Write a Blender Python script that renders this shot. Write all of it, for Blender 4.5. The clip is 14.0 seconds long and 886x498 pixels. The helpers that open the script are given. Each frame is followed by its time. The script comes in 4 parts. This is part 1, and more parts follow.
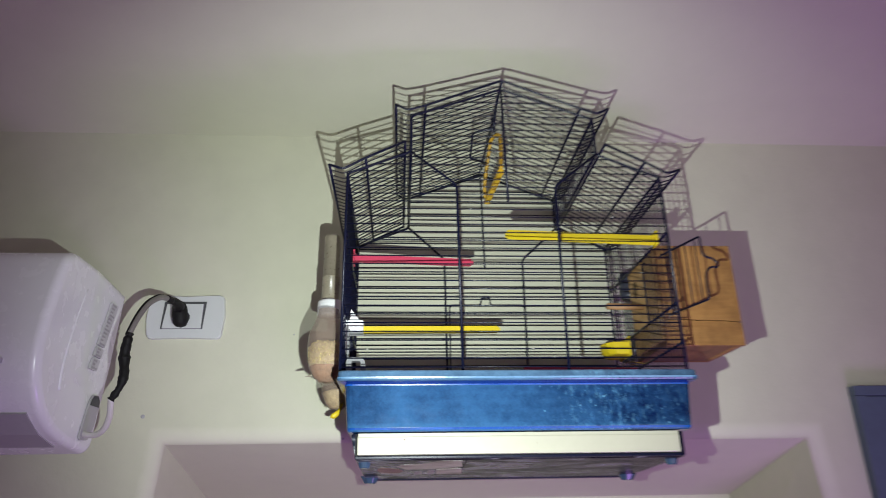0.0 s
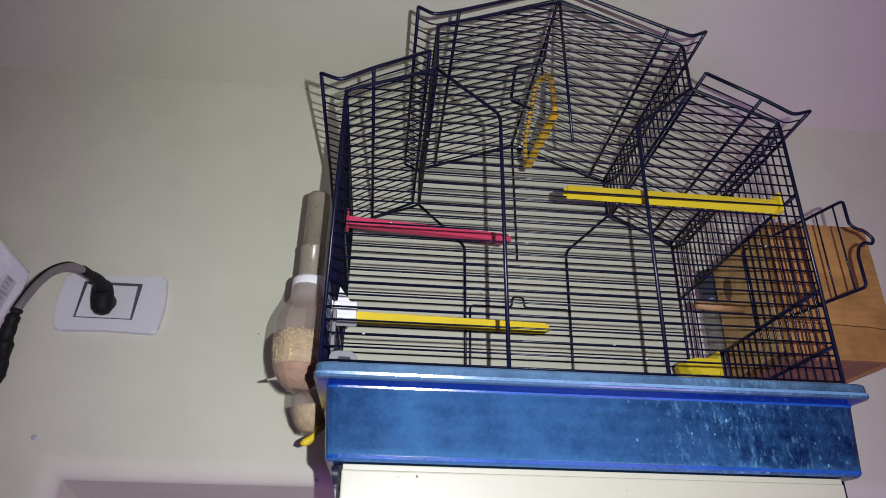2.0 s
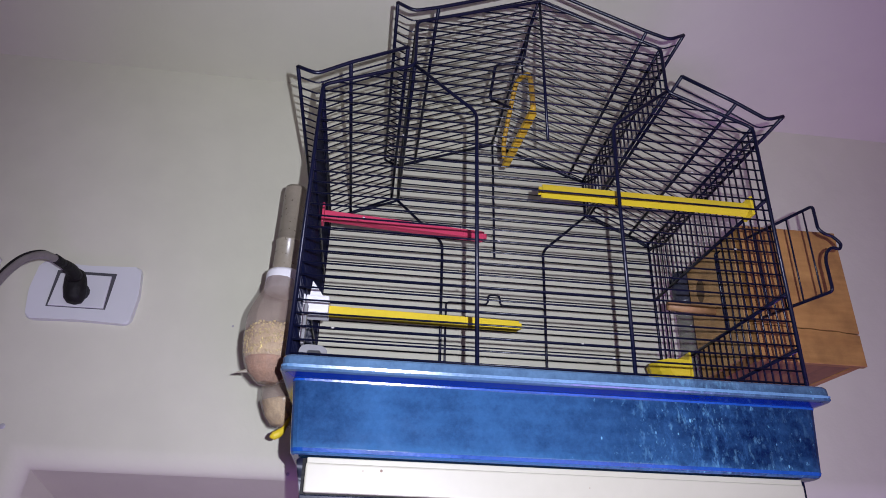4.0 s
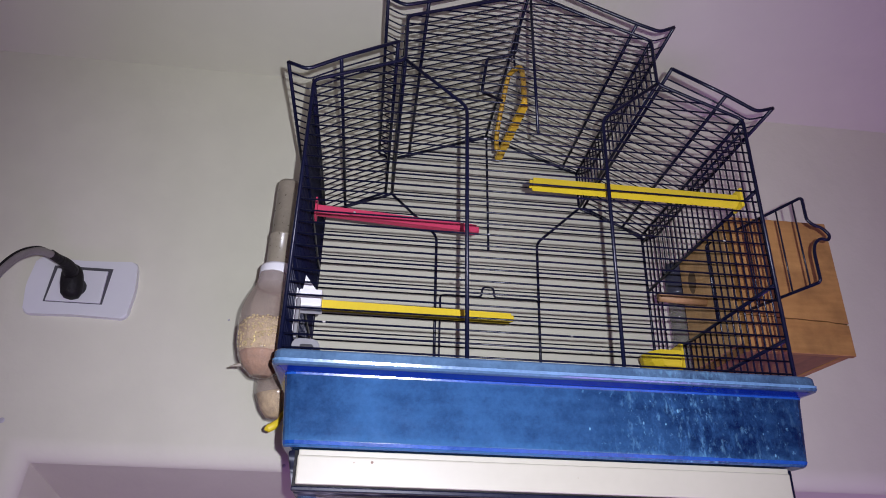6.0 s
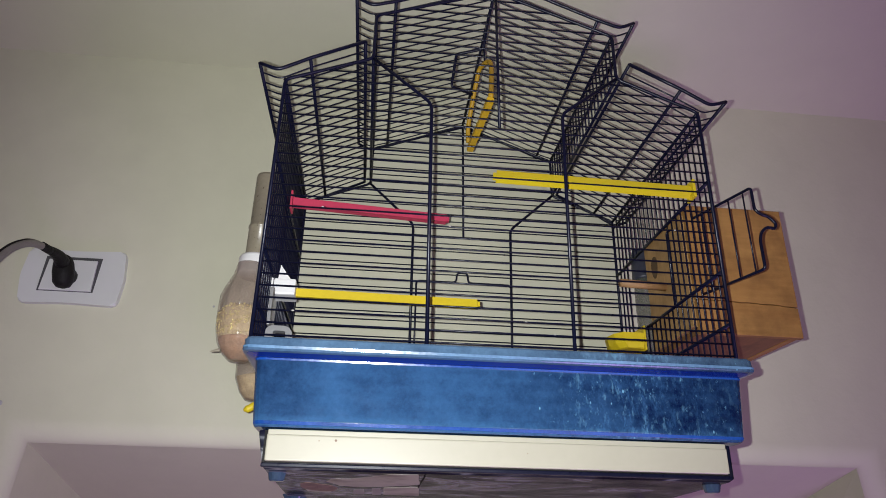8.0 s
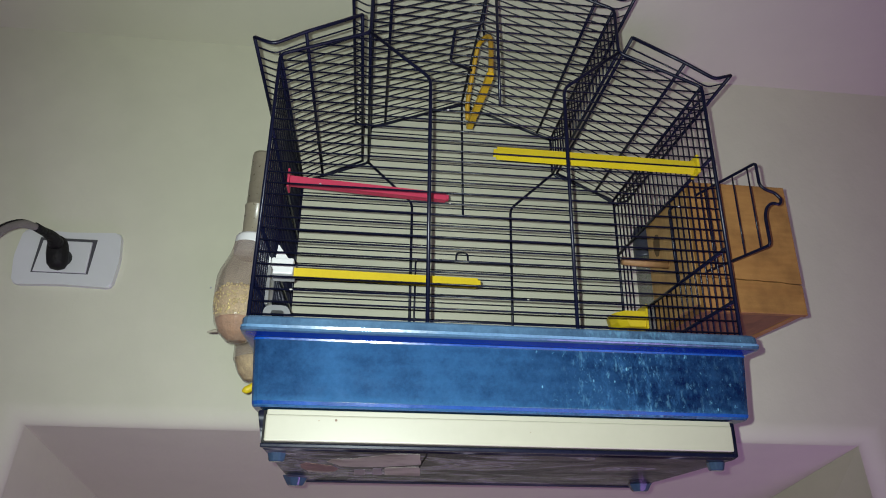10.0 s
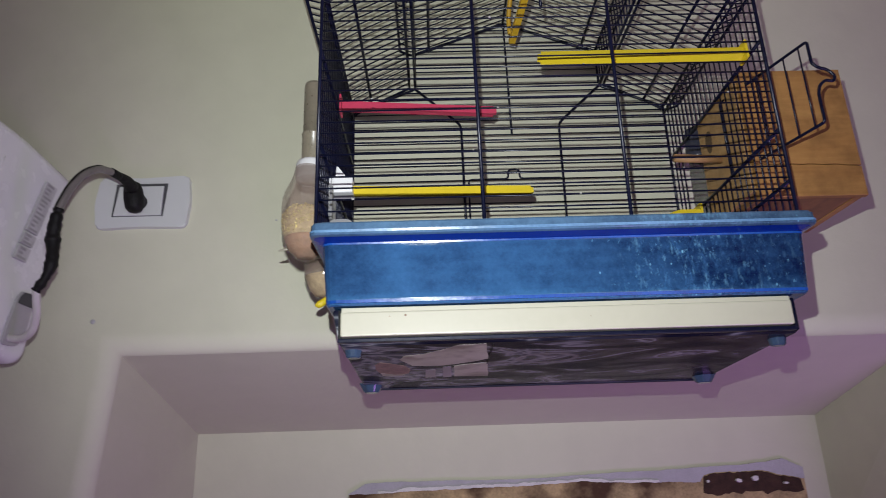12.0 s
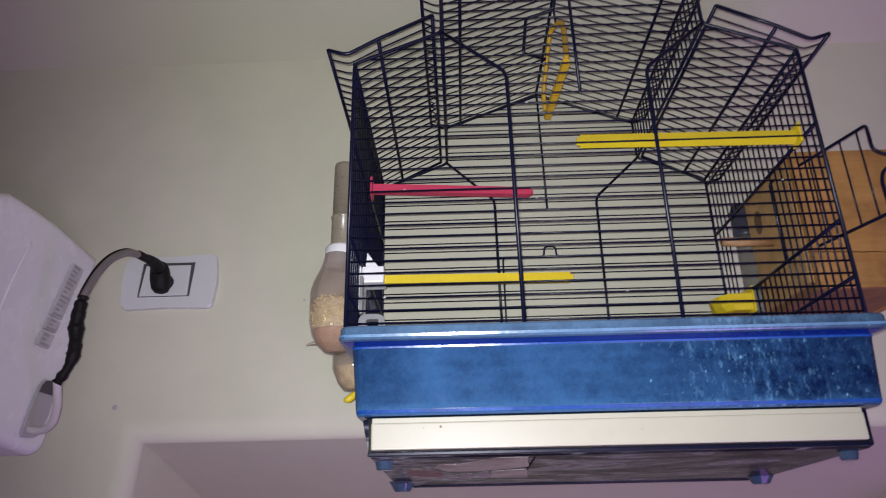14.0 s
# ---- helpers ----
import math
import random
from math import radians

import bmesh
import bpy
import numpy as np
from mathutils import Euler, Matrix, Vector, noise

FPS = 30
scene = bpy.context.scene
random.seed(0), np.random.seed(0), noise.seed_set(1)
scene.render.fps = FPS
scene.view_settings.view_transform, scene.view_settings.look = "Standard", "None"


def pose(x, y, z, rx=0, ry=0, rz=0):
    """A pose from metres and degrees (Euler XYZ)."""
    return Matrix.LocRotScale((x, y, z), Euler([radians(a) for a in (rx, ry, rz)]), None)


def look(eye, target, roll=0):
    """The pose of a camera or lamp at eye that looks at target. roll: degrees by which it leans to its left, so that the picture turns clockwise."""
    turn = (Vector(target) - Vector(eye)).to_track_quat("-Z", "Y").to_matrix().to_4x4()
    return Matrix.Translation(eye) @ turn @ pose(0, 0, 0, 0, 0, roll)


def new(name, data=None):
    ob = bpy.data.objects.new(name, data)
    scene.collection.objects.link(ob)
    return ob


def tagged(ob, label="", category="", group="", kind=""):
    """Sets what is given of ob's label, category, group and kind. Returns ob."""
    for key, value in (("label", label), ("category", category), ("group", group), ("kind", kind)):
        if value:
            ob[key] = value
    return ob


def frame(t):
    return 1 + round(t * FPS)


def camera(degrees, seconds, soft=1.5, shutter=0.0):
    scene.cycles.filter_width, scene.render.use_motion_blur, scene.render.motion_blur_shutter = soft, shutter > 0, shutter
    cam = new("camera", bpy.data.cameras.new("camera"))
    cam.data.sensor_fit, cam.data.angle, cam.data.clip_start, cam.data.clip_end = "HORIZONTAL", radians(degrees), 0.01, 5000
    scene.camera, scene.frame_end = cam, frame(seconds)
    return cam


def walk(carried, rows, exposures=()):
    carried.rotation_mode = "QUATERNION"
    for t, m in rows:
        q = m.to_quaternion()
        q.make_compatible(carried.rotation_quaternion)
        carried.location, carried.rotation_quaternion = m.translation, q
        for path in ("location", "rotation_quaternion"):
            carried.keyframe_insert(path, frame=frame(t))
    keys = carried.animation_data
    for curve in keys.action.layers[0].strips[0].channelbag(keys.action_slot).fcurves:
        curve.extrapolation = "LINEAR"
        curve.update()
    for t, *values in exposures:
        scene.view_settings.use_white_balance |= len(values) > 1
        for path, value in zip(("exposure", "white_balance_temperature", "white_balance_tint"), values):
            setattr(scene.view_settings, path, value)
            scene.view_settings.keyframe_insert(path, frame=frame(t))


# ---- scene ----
cam = camera(66.4, 14.0, soft=0.9, shutter=0.5)
PATH = [
    (0, (-0.035, 0.016, 1.737), (0.089, 1.874, 2.465), -1.0),
    (0.5, (0.009, 0.178, 1.742), (-0.038, 2.008, 2.548), 0.5),
    (1, (-0.007, 0.267, 1.754), (0.003, 2.062, 2.637), 0.7),
    (1.5, (-0.048, 0.32, 1.75), (0.099, 2.1, 2.651), 0.8),
    (2, (-0.061, 0.335, 1.75), (0.101, 2.122, 2.634), 1.0),
    (2.5, (-0.057, 0.339, 1.748), (0.115, 2.125, 2.633), 0.8),
    (3, (-0.05, 0.334, 1.749), (0.14, 2.119, 2.631), 1.6),
    (5.5, (-0.043, 0.331, 1.748), (0.159, 2.122, 2.616), 1.7),
    (6, (-0.037, 0.325, 1.749), (0.157, 2.123, 2.602), 1.4),
    (6.5, (-0.027, 0.301, 1.752), (0.188, 2.095, 2.61), 1.6),
    (7, (-0.009, 0.281, 1.745), (0.194, 2.101, 2.549), 1.5),
    (9.5, (0.0, 0.286, 1.745), (0.181, 2.115, 2.533), 1.0),
    (10, (-0.003, 0.294, 1.744), (0.192, 2.137, 2.495), 0.7),
    (10.5, (-0.009, 0.301, 1.741), (0.194, 2.148, 2.482), 1.0),
    (11, (-0.019, 0.307, 1.723), (0.178, 2.172, 2.419), 0.9),
    (11.5, (-0.016, 0.303, 1.693), (0.089, 2.189, 2.352), -0.7),
    (12, (-0.006, 0.288, 1.689), (0.033, 2.187, 2.316), -1.9),
    (12.5, (-0.006, 0.283, 1.758), (-0.077, 2.132, 2.516), -2.9),
    (13, (-0.012, 0.299, 1.755), (-0.102, 2.171, 2.455), -1.8),
    (13.5, (-0.01, 0.309, 1.752), (-0.11, 2.178, 2.457), -1.8),
    (14, (-0.013, 0.304, 1.751), (-0.049, 2.161, 2.494), -1.2),
]
# seconds, stops, white balance and tint: the phone's own drifting
EXPOSURES = [
    (0, 0.12, 5921, -0.5),
    (0.5, 0.02, 5374, 4.0),
    (1, -0.12, 5446, 7.3),
    (1.5, -0.18, 5558, 12.4),
    (2, -0.24, 5773, 14.0),
    (2.5, -0.19, 5773, 15.8),
    (3, -0.19, 5565, 19.7),
    (5.5, -0.23, 5502, 24.5),
    (6, -0.23, 5636, 23.7),
    (6.5, -0.29, 5771, 22.9),
    (7, -0.31, 5876, 21.0),
    (9.5, -0.29, 6296, -3.4),
    (10, -0.32, 5931, -1.5),
    (10.5, -0.32, 5737, 2.2),
    (11, -0.34, 6076, 4.8),
    (11.5, -0.37, 6140, 9.8),
    (12, -0.34, 5920, 8.5),
    (12.5, -0.31, 5247, 13.0),
    (13, -0.34, 5361, 18.4),
    (13.5, -0.33, 5841, 18.4),
    (14, -0.35, 5913, 17.0),
]
walk(cam, [(t, look(eye, target, roll)) for t, eye, target, roll in PATH], EXPOSURES)

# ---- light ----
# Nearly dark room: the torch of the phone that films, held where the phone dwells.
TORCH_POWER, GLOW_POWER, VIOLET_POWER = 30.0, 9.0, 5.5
world = bpy.data.worlds.new("night")
scene.world = world
world.use_nodes = True
world.node_tree.nodes["Background"].inputs[0].default_value = (0.30, 0.27, 0.45, 1)
world.node_tree.nodes["Background"].inputs[1].default_value = 0.02


def lamp(name, kind, power, colour, m):
    data = bpy.data.lights.new(name, kind)
    data.energy, data.color = power, colour
    ob = new(name, data)
    ob.matrix_world = m
    return data


torch = lamp("torch", "SPOT", TORCH_POWER, (1.0, 0.985, 0.925), look((-0.016, 0.297, 1.7525), (0.058, 1.17, 2.05)))
torch.spot_size, torch.spot_blend, torch.shadow_soft_size = radians(100), 1.0, 0.0025
# Dim fill light, added at an invented doorway behind.
glow = lamp("added_fill_glow", "AREA", GLOW_POWER, (0.95, 0.72, 1.0), look((0.95, -1.56, 0.80), (0.95, 0.0, 0.80)))
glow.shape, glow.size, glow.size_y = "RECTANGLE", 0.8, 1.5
# Unseen lamp low before the wall, shining up; assumed from violet on down-facing surfaces.
violet = lamp("unseen_violet_lamp", "AREA", VIOLET_POWER, (0.68, 0.27, 1.0), look((0.70, 0.55, 0.72), (0.50, 1.15, 1.9)))
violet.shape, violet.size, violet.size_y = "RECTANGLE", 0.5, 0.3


# ---- materials ----
def material(name, colour, rough=0.5, metal=0.0, vary=0.12, scale=12.0, bump=0.0, bump_scale=200.0, stain=None, stain_at=(0.55, 0.7), stain_scale=6.0, **more):
    """A principled material whose colour drifts at two scales, with fine relief and, if wanted, stains."""
    m = bpy.data.materials.new(name)
    m.use_nodes = True
    nt = m.node_tree
    n, l = nt.nodes, nt.links
    p = n["Principled BSDF"]
    co = n.new("ShaderNodeTexCoord")
    big, fine = n.new("ShaderNodeTexNoise"), n.new("ShaderNodeTexNoise")
    big.inputs["Scale"].default_value, fine.inputs["Scale"].default_value = scale, scale * 9
    big.inputs["Detail"].default_value, fine.inputs["Detail"].default_value = 4, 3
    for t in (big, fine):
        l.new(co.outputs["Object"], t.inputs["Vector"])
    mix = n.new("ShaderNodeMix")
    mix.data_type = "FLOAT"
    mix.inputs[0].default_value = 0.4
    l.new(big.outputs["Fac"], mix.inputs[2])
    l.new(fine.outputs["Fac"], mix.inputs[3])
    ramp = n.new("ShaderNodeValToRGB")
    ramp.color_ramp.elements[0].position, ramp.color_ramp.elements[1].position = 0.3, 0.7
    ramp.color_ramp.elements[0].color = (*[c * (1 - vary) for c in colour], 1)
    ramp.color_ramp.elements[1].color = (*[min(1, c * (1 + vary)) for c in colour], 1)
    l.new(mix.outputs[0], ramp.inputs[0])
    out = ramp.outputs[0]
    if stain:
        spots = n.new("ShaderNodeTexNoise")
        spots.inputs["Scale"].default_value, spots.inputs["Detail"].default_value = stain_scale, 6
        l.new(co.outputs["Object"], spots.inputs["Vector"])
        edge = n.new("ShaderNodeMapRange")
        edge.inputs[1].default_value, edge.inputs[2].default_value = stain_at
        l.new(spots.outputs["Fac"], edge.inputs[0])
        over = n.new("ShaderNodeMix")
        over.data_type = "RGBA"
        over.inputs[7].default_value = (*stain, 1)
        l.new(edge.outputs[0], over.inputs[0])
        l.new(out, over.inputs[6])
        out = over.outputs[2]
    l.new(out, p.inputs["Base Color"])
    rr = n.new("ShaderNodeMapRange")
    rr.inputs[3].default_value, rr.inputs[4].default_value = max(0.02, rough - 0.08), min(1, rough + 0.08)
    l.new(fine.outputs["Fac"], rr.inputs[0])
    l.new(rr.outputs[0], p.inputs["Roughness"])
    p.inputs["Metallic"].default_value = metal
    for key, value in more.items():
        p.inputs[key.replace("_", " ")].default_value = value
    if bump:
        rel = n.new("ShaderNodeTexNoise")
        rel.inputs["Scale"].default_value, rel.inputs["Detail"].default_value = bump_scale, 4
        l.new(co.outputs["Object"], rel.inputs["Vector"])
        b = n.new("ShaderNodeBump")
        b.inputs["Strength"].default_value, b.inputs["Distance"].default_value = bump, 0.002
        l.new(rel.outputs["Fac"], b.inputs["Height"])
        l.new(b.outputs[0], p.inputs["Normal"])
    return m


def wood_material(name, light, dark, along="Z", rings=14.0, rough=0.6, mottle=0.25):
    m = bpy.data.materials.new(name)
    m.use_nodes = True
    n, l = m.node_tree.nodes, m.node_tree.links
    p = n["Principled BSDF"]
    co, mp = n.new("ShaderNodeTexCoord"), n.new("ShaderNodeMapping")
    mp.inputs["Scale"].default_value = {"X": (0.12, 1, 1), "Y": (1, 0.12, 1), "Z": (1, 1, 0.12)}[along]
    l.new(co.outputs["Object"], mp.inputs[0])
    bands, grain = n.new("ShaderNodeTexNoise"), n.new("ShaderNodeTexNoise")
    bands.inputs["Scale"].default_value, bands.inputs["Detail"].default_value, bands.inputs["Distortion"].default_value = rings * 3, 5, 0.8
    grain.inputs["Scale"].default_value, grain.inputs["Detail"].default_value = rings * 25, 3
    l.new(mp.outputs[0], bands.inputs["Vector"])
    l.new(mp.outputs[0], grain.inputs["Vector"])
    mix = n.new("ShaderNodeMix")
    mix.inputs[0].default_value = 0.35
    l.new(bands.outputs["Fac"], mix.inputs[2])
    l.new(grain.outputs["Fac"], mix.inputs[3])
    ramp = n.new("ShaderNodeValToRGB")
    ramp.color_ramp.elements[0].position, ramp.color_ramp.elements[1].position = 0.33, 0.66
    ramp.color_ramp.elements[0].color, ramp.color_ramp.elements[1].color = (*dark, 1), (*light, 1)
    l.new(mix.outputs[0], ramp.inputs[0])
    spots, worn, shade = n.new("ShaderNodeTexNoise"), n.new("ShaderNodeMapRange"), n.new("ShaderNodeMix")
    spots.inputs["Scale"].default_value, spots.inputs["Detail"].default_value, spots.inputs["Roughness"].default_value = 32, 8, 0.65
    l.new(co.outputs["Object"], spots.inputs["Vector"])
    for i, v in zip((1, 2, 3, 4), (0.40, 0.66, 0.0, mottle * 2)):
        worn.inputs[i].default_value = v
    l.new(spots.outputs["Fac"], worn.inputs[0])
    shade.data_type = "RGBA"
    shade.inputs[7].default_value = (*[v * 0.45 for v in dark], 1)
    l.new(worn.outputs[0], shade.inputs[0])
    l.new(ramp.outputs[0], shade.inputs[6])
    l.new(shade.outputs[2], p.inputs["Base Color"])
    p.inputs["Roughness"].default_value = rough
    b = n.new("ShaderNodeBump")
    b.inputs["Strength"].default_value, b.inputs["Distance"].default_value = 0.3, 0.001
    l.new(mix.outputs[0], b.inputs["Height"])
    l.new(b.outputs[0], p.inputs["Normal"])
    return m


def tray_material(name, low, high, speck, end_dark):
    """Cloudy blue plastic that darkens towards its ends; dried water spots gather near one of them."""
    m = material(name, low, 0.12, vary=0.2, scale=10, Transmission_Weight=0.08, IOR=1.46)
    n, l = m.node_tree.nodes, m.node_tree.links
    p = n["Principled BSDF"]
    co = n.new("ShaderNodeTexCoord")
    xyz = n.new("ShaderNodeSeparateXYZ")
    l.new(co.outputs["Object"], xyz.inputs[0])

    def calc(op, a, b):
        q = n.new("ShaderNodeMath")
        q.operation = op
        for i, v in enumerate((a, b)):
            if isinstance(v, (int, float)):
                q.inputs[i].default_value = v
            else:
                l.new(v, q.inputs[i])
        return q.outputs[0]

    def between(value, a, b, lo, hi):
        q = n.new("ShaderNodeMapRange")
        for i, v in zip((1, 2, 3, 4), (a, b, lo, hi)):
            q.inputs[i].default_value = v
        l.new(value, q.inputs[0])
        return q.outputs[0]

    def cloudy(scale, stretch=(1, 1, 1), detail=5, rough=0.6):
        mp, q = n.new("ShaderNodeMapping"), n.new("ShaderNodeTexNoise")
        mp.inputs["Scale"].default_value = stretch
        l.new(co.outputs["Object"], mp.inputs[0])
        l.new(mp.outputs[0], q.inputs["Vector"])
        q.inputs["Scale"].default_value, q.inputs["Detail"].default_value, q.inputs["Roughness"].default_value = scale, detail, rough
        return q.outputs["Fac"]

    x, z = xyz.outputs["X"], xyz.outputs["Z"]
    spotted = calc("MULTIPLY", between(x, 0.14, 0.21, 0.0, 1.0), between(x, 0.25, 0.31, 1.0, 0.25))
    film = calc("ADD", between(cloudy(26, detail=9, rough=0.74), 0.0, 1.0, 0.06, 0.98), between(cloudy(60, (0.35, 1, 1.6), 6, 0.7), 0.0, 1.0, -0.06, 0.12))
    fine = between(cloudy(380, detail=3), 0.3, 0.7, -0.035, 0.035)
    lines = calc("MULTIPLY", calc("SINE", calc("MULTIPLY", z, 546.0), 0.0), between(x, -0.06, 0.10, 0.006, 0.024))
    streak = between(cloudy(150, (1, 1, 0.42), 7, 0.74), 0.50, 0.72, -0.02, 0.40)
    foot = calc("MULTIPLY", between(z, 1.8425, 1.836, 0.0, 0.34), between(cloudy(150), 0.35, 0.6, 0.2, 1.0))
    total = calc("ADD", film, fine)
    total = calc("ADD", total, lines)
    # Darker towards both ends along x
    total = calc("ADD", total, between(x, 0.090, 0.265, 0.03, -end_dark))
    total = calc("ADD", total, between(x, -0.085, -0.040, -0.13, 0.0))
    total = calc("ADD", total, calc("MULTIPLY", streak, spotted))
    total = calc("ADD", total, foot)
    ramp = n.new("ShaderNodeValToRGB")
    ramp.color_ramp.elements[0].position, ramp.color_ramp.elements[1].position = 0.16, 0.74
    ramp.color_ramp.elements[0].color, ramp.color_ramp.elements[1].color = (*low, 1), (*high, 1)
    l.new(total, ramp.inputs[0])
    # Dried spots of two sizes
    specks = between(calc("SUBTRACT", cloudy(240, (1, 1, 0.6), 6, 0.68), between(x, 0.06, 0.19, 0.74, 0.60)), 0.0, 0.16, 0.0, 1.0)
    cells = n.new("ShaderNodeTexVoronoi")
    cells.inputs["Scale"].default_value = 260
    tall = n.new("ShaderNodeMapping")
    tall.inputs["Scale"].default_value = (1, 1, 0.55)
    l.new(co.outputs["Object"], tall.inputs[0])
    l.new(tall.outputs[0], cells.inputs["Vector"])
    pick = n.new("ShaderNodeSeparateColor")
    l.new(cells.outputs["Color"], pick.inputs[0])
    size = calc("MULTIPLY", between(pick.outputs[0], 0.90, 1.0, 0.0, 0.32), between(x, 0.04, 0.16, 0.3, 1.0))
    drops = between(calc("SUBTRACT", size, cells.outputs["Distance"]), 0.0, 0.12, 0.0, 1.0)
    flakes = calc("MULTIPLY", between(cloudy(190, (1, 1, 0.45), 4, 0.62), 0.565, 0.72, 0.0, 0.6), spotted)
    mask = calc("MULTIPLY", calc("MAXIMUM", calc("MAXIMUM", specks, drops), flakes), speck)
    mix = n.new("ShaderNodeMix")
    mix.data_type = "RGBA"
    mix.inputs[7].default_value = (0.20, 0.46, 0.68, 1)
    l.new(mask, mix.inputs[0])
    l.new(ramp.outputs[0], mix.inputs[6])
    l.new(mix.outputs[2], p.inputs["Base Color"])
    return m


def smeared_material(name):
    """Dark glossy plastic, streaked along its length: pale dried dirt and painted-in reflections."""
    m = material(name, (0.03, 0.03, 0.05), 0.24, vary=0.3, scale=10, IOR=1.3)
    n, l = m.node_tree.nodes, m.node_tree.links
    p = n["Principled BSDF"]
    co, mp = n.new("ShaderNodeTexCoord"), n.new("ShaderNodeMapping")
    mp.inputs["Scale"].default_value = (1.0, 1.9, 1.9)
    l.new(co.outputs["Object"], mp.inputs[0])
    smear = n.new("ShaderNodeTexNoise")
    smear.inputs["Scale"].default_value, smear.inputs["Detail"].default_value, smear.inputs["Distortion"].default_value = 7.5, 3, 1.8
    l.new(mp.outputs[0], smear.inputs["Vector"])
    ramp = n.new("ShaderNodeValToRGB")
    e = ramp.color_ramp.elements
    e[0].position, e[1].position = 0.40, 0.68
    e[0].color, e[1].color = (0.006, 0.007, 0.018, 1), (0.36, 0.37, 0.40, 1)
    for at, colour in ((0.47, (0.014, 0.014, 0.026, 1)), (0.52, (0.034, 0.038, 0.054, 1)), (0.555, (0.20, 0.205, 0.22, 1)), (0.59, (0.032, 0.034, 0.048, 1))):
        e.new(at).color = colour
    xyz, fade, less = n.new("ShaderNodeSeparateXYZ"), n.new("ShaderNodeMapRange"), n.new("ShaderNodeMath")
    l.new(co.outputs["Object"], xyz.inputs[0])
    l.new(xyz.outputs["X"], fade.inputs[0])
    for i, v in zip((1, 2, 3, 4), (-0.06, 0.26, 0.065, -0.10)):
        fade.inputs[i].default_value = v
    l.new(smear.outputs["Fac"], less.inputs[0])
    l.new(fade.outputs[0], less.inputs[1])
    l.new(less.outputs[0], ramp.inputs[0])
    # Long dried rings round one spot
    place, far, wobble, bands = n.new("ShaderNodeMapping"), n.new("ShaderNodeVectorMath"), n.new("ShaderNodeMath"), n.new("ShaderNodeValToRGB")
    place.inputs["Location"].default_value, place.inputs["Scale"].default_value = (-0.109 * 26, -0.968 * 34, -1.795 * 26), (26, 34, 26)
    l.new(co.outputs["Object"], place.inputs[0])
    far.operation = "LENGTH"
    l.new(place.outputs[0], far.inputs[0])
    wobble.operation, wobble.inputs[2].default_value = "MULTIPLY_ADD", -0.30
    wobble.inputs[1].default_value = 0.6
    l.new(smear.outputs["Fac"], wobble.inputs[0])
    total = n.new("ShaderNodeMath")
    l.new(far.outputs["Value"], total.inputs[0])
    l.new(wobble.outputs[0], total.inputs[1])
    b = bands.color_ramp.elements
    b[0].position, b[1].position = 0.0, 1.0
    b[0].color = b[1].color = (0, 0, 0, 1)
    for at, v in ((0.45, 0.15), (0.62, 0.05), (0.72, 0.75), (0.80, 0.75), (0.88, 0.1)):
        b.new(at).color = (v, v, v, 1)
    l.new(total.outputs[0], bands.inputs[0])
    ringed = n.new("ShaderNodeMix")
    ringed.data_type = "RGBA"
    ringed.inputs[7].default_value = (0.16, 0.15, 0.15, 1)
    l.new(bands.outputs[0], ringed.inputs[0])
    l.new(ramp.outputs[0], ringed.inputs[6])
    l.new(ringed.outputs[2], p.inputs["Base Color"])
    dull = n.new("ShaderNodeMapRange")
    for i, v in zip((1, 2, 3, 4), (0.44, 0.62, 0.03, 0.15)):
        dull.inputs[i].default_value = v
    l.new(smear.outputs["Fac"], dull.inputs[0])
    l.new(dull.outputs[0], p.inputs["Specular IOR Level"])
    return m


PAINT = material("cream_wall_paint", (0.575, 0.570, 0.438), 0.7, vary=0.05, scale=3.0, bump=0.25, bump_scale=90)
CEIL = material("ceiling_paint", (0.65, 0.64, 0.51), 0.8, vary=0.03, scale=2.5, bump=0.2, bump_scale=70)
FLOOR = material("floor_tile", (0.52, 0.43, 0.38), 0.35, vary=0.15, scale=4)
DOORBLUE = material("blue_grey_paint", (0.095, 0.125, 0.175), 0.45, vary=0.15, scale=8, bump=0.1)
PLASTER = material("chipped_plaster", (0.42, 0.41, 0.43), 0.85, vary=0.12, scale=40, bump=0.7, bump_scale=160)
WHITEPLASTER = material("white_plaster", (0.66, 0.65, 0.62), 0.85, vary=0.15, scale=60, bump=0.6, bump_scale=200)
PITDARK = material("dark_hollow_brown", (0.045, 0.022, 0.014), 0.95, vary=0.6, scale=60, bump=0.9, bump_scale=150)
BROWN = material("rough_brown_mortar", (0.40, 0.30, 0.15), 0.9, vary=0.45, scale=30, bump=0.9, bump_scale=120, stain=(0.07, 0.035, 0.016), stain_at=(0.50, 0.62), stain_scale=11)
NAVY = material("navy_enamel_wire", (0.0040, 0.0052, 0.0195), 0.30, vary=0.25, scale=30, Specular_IOR_Level=0.28)
TRAY, TRAYRIM = tray_material("translucent_blue_plastic", (0.0030, 0.010, 0.048), (0.038, 0.112, 0.255), 0.68, 0.30), tray_material("dusty_blue_rim", (0.012, 0.028, 0.070), (0.105, 0.195, 0.32), 0.45, 0.16)
RIMEDGE = material("glint_rim_edge", (0.10, 0.20, 0.34), 0.19, vary=0.3, scale=40, bump=0.1, bump_scale=60)
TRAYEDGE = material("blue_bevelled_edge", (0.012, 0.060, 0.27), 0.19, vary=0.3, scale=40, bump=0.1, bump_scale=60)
DEEPBLUE = material("underlip_shade_blue", (0.004, 0.019, 0.23), 0.15, vary=0.15, scale=20)
BASE = smeared_material("smeared_dark_base")
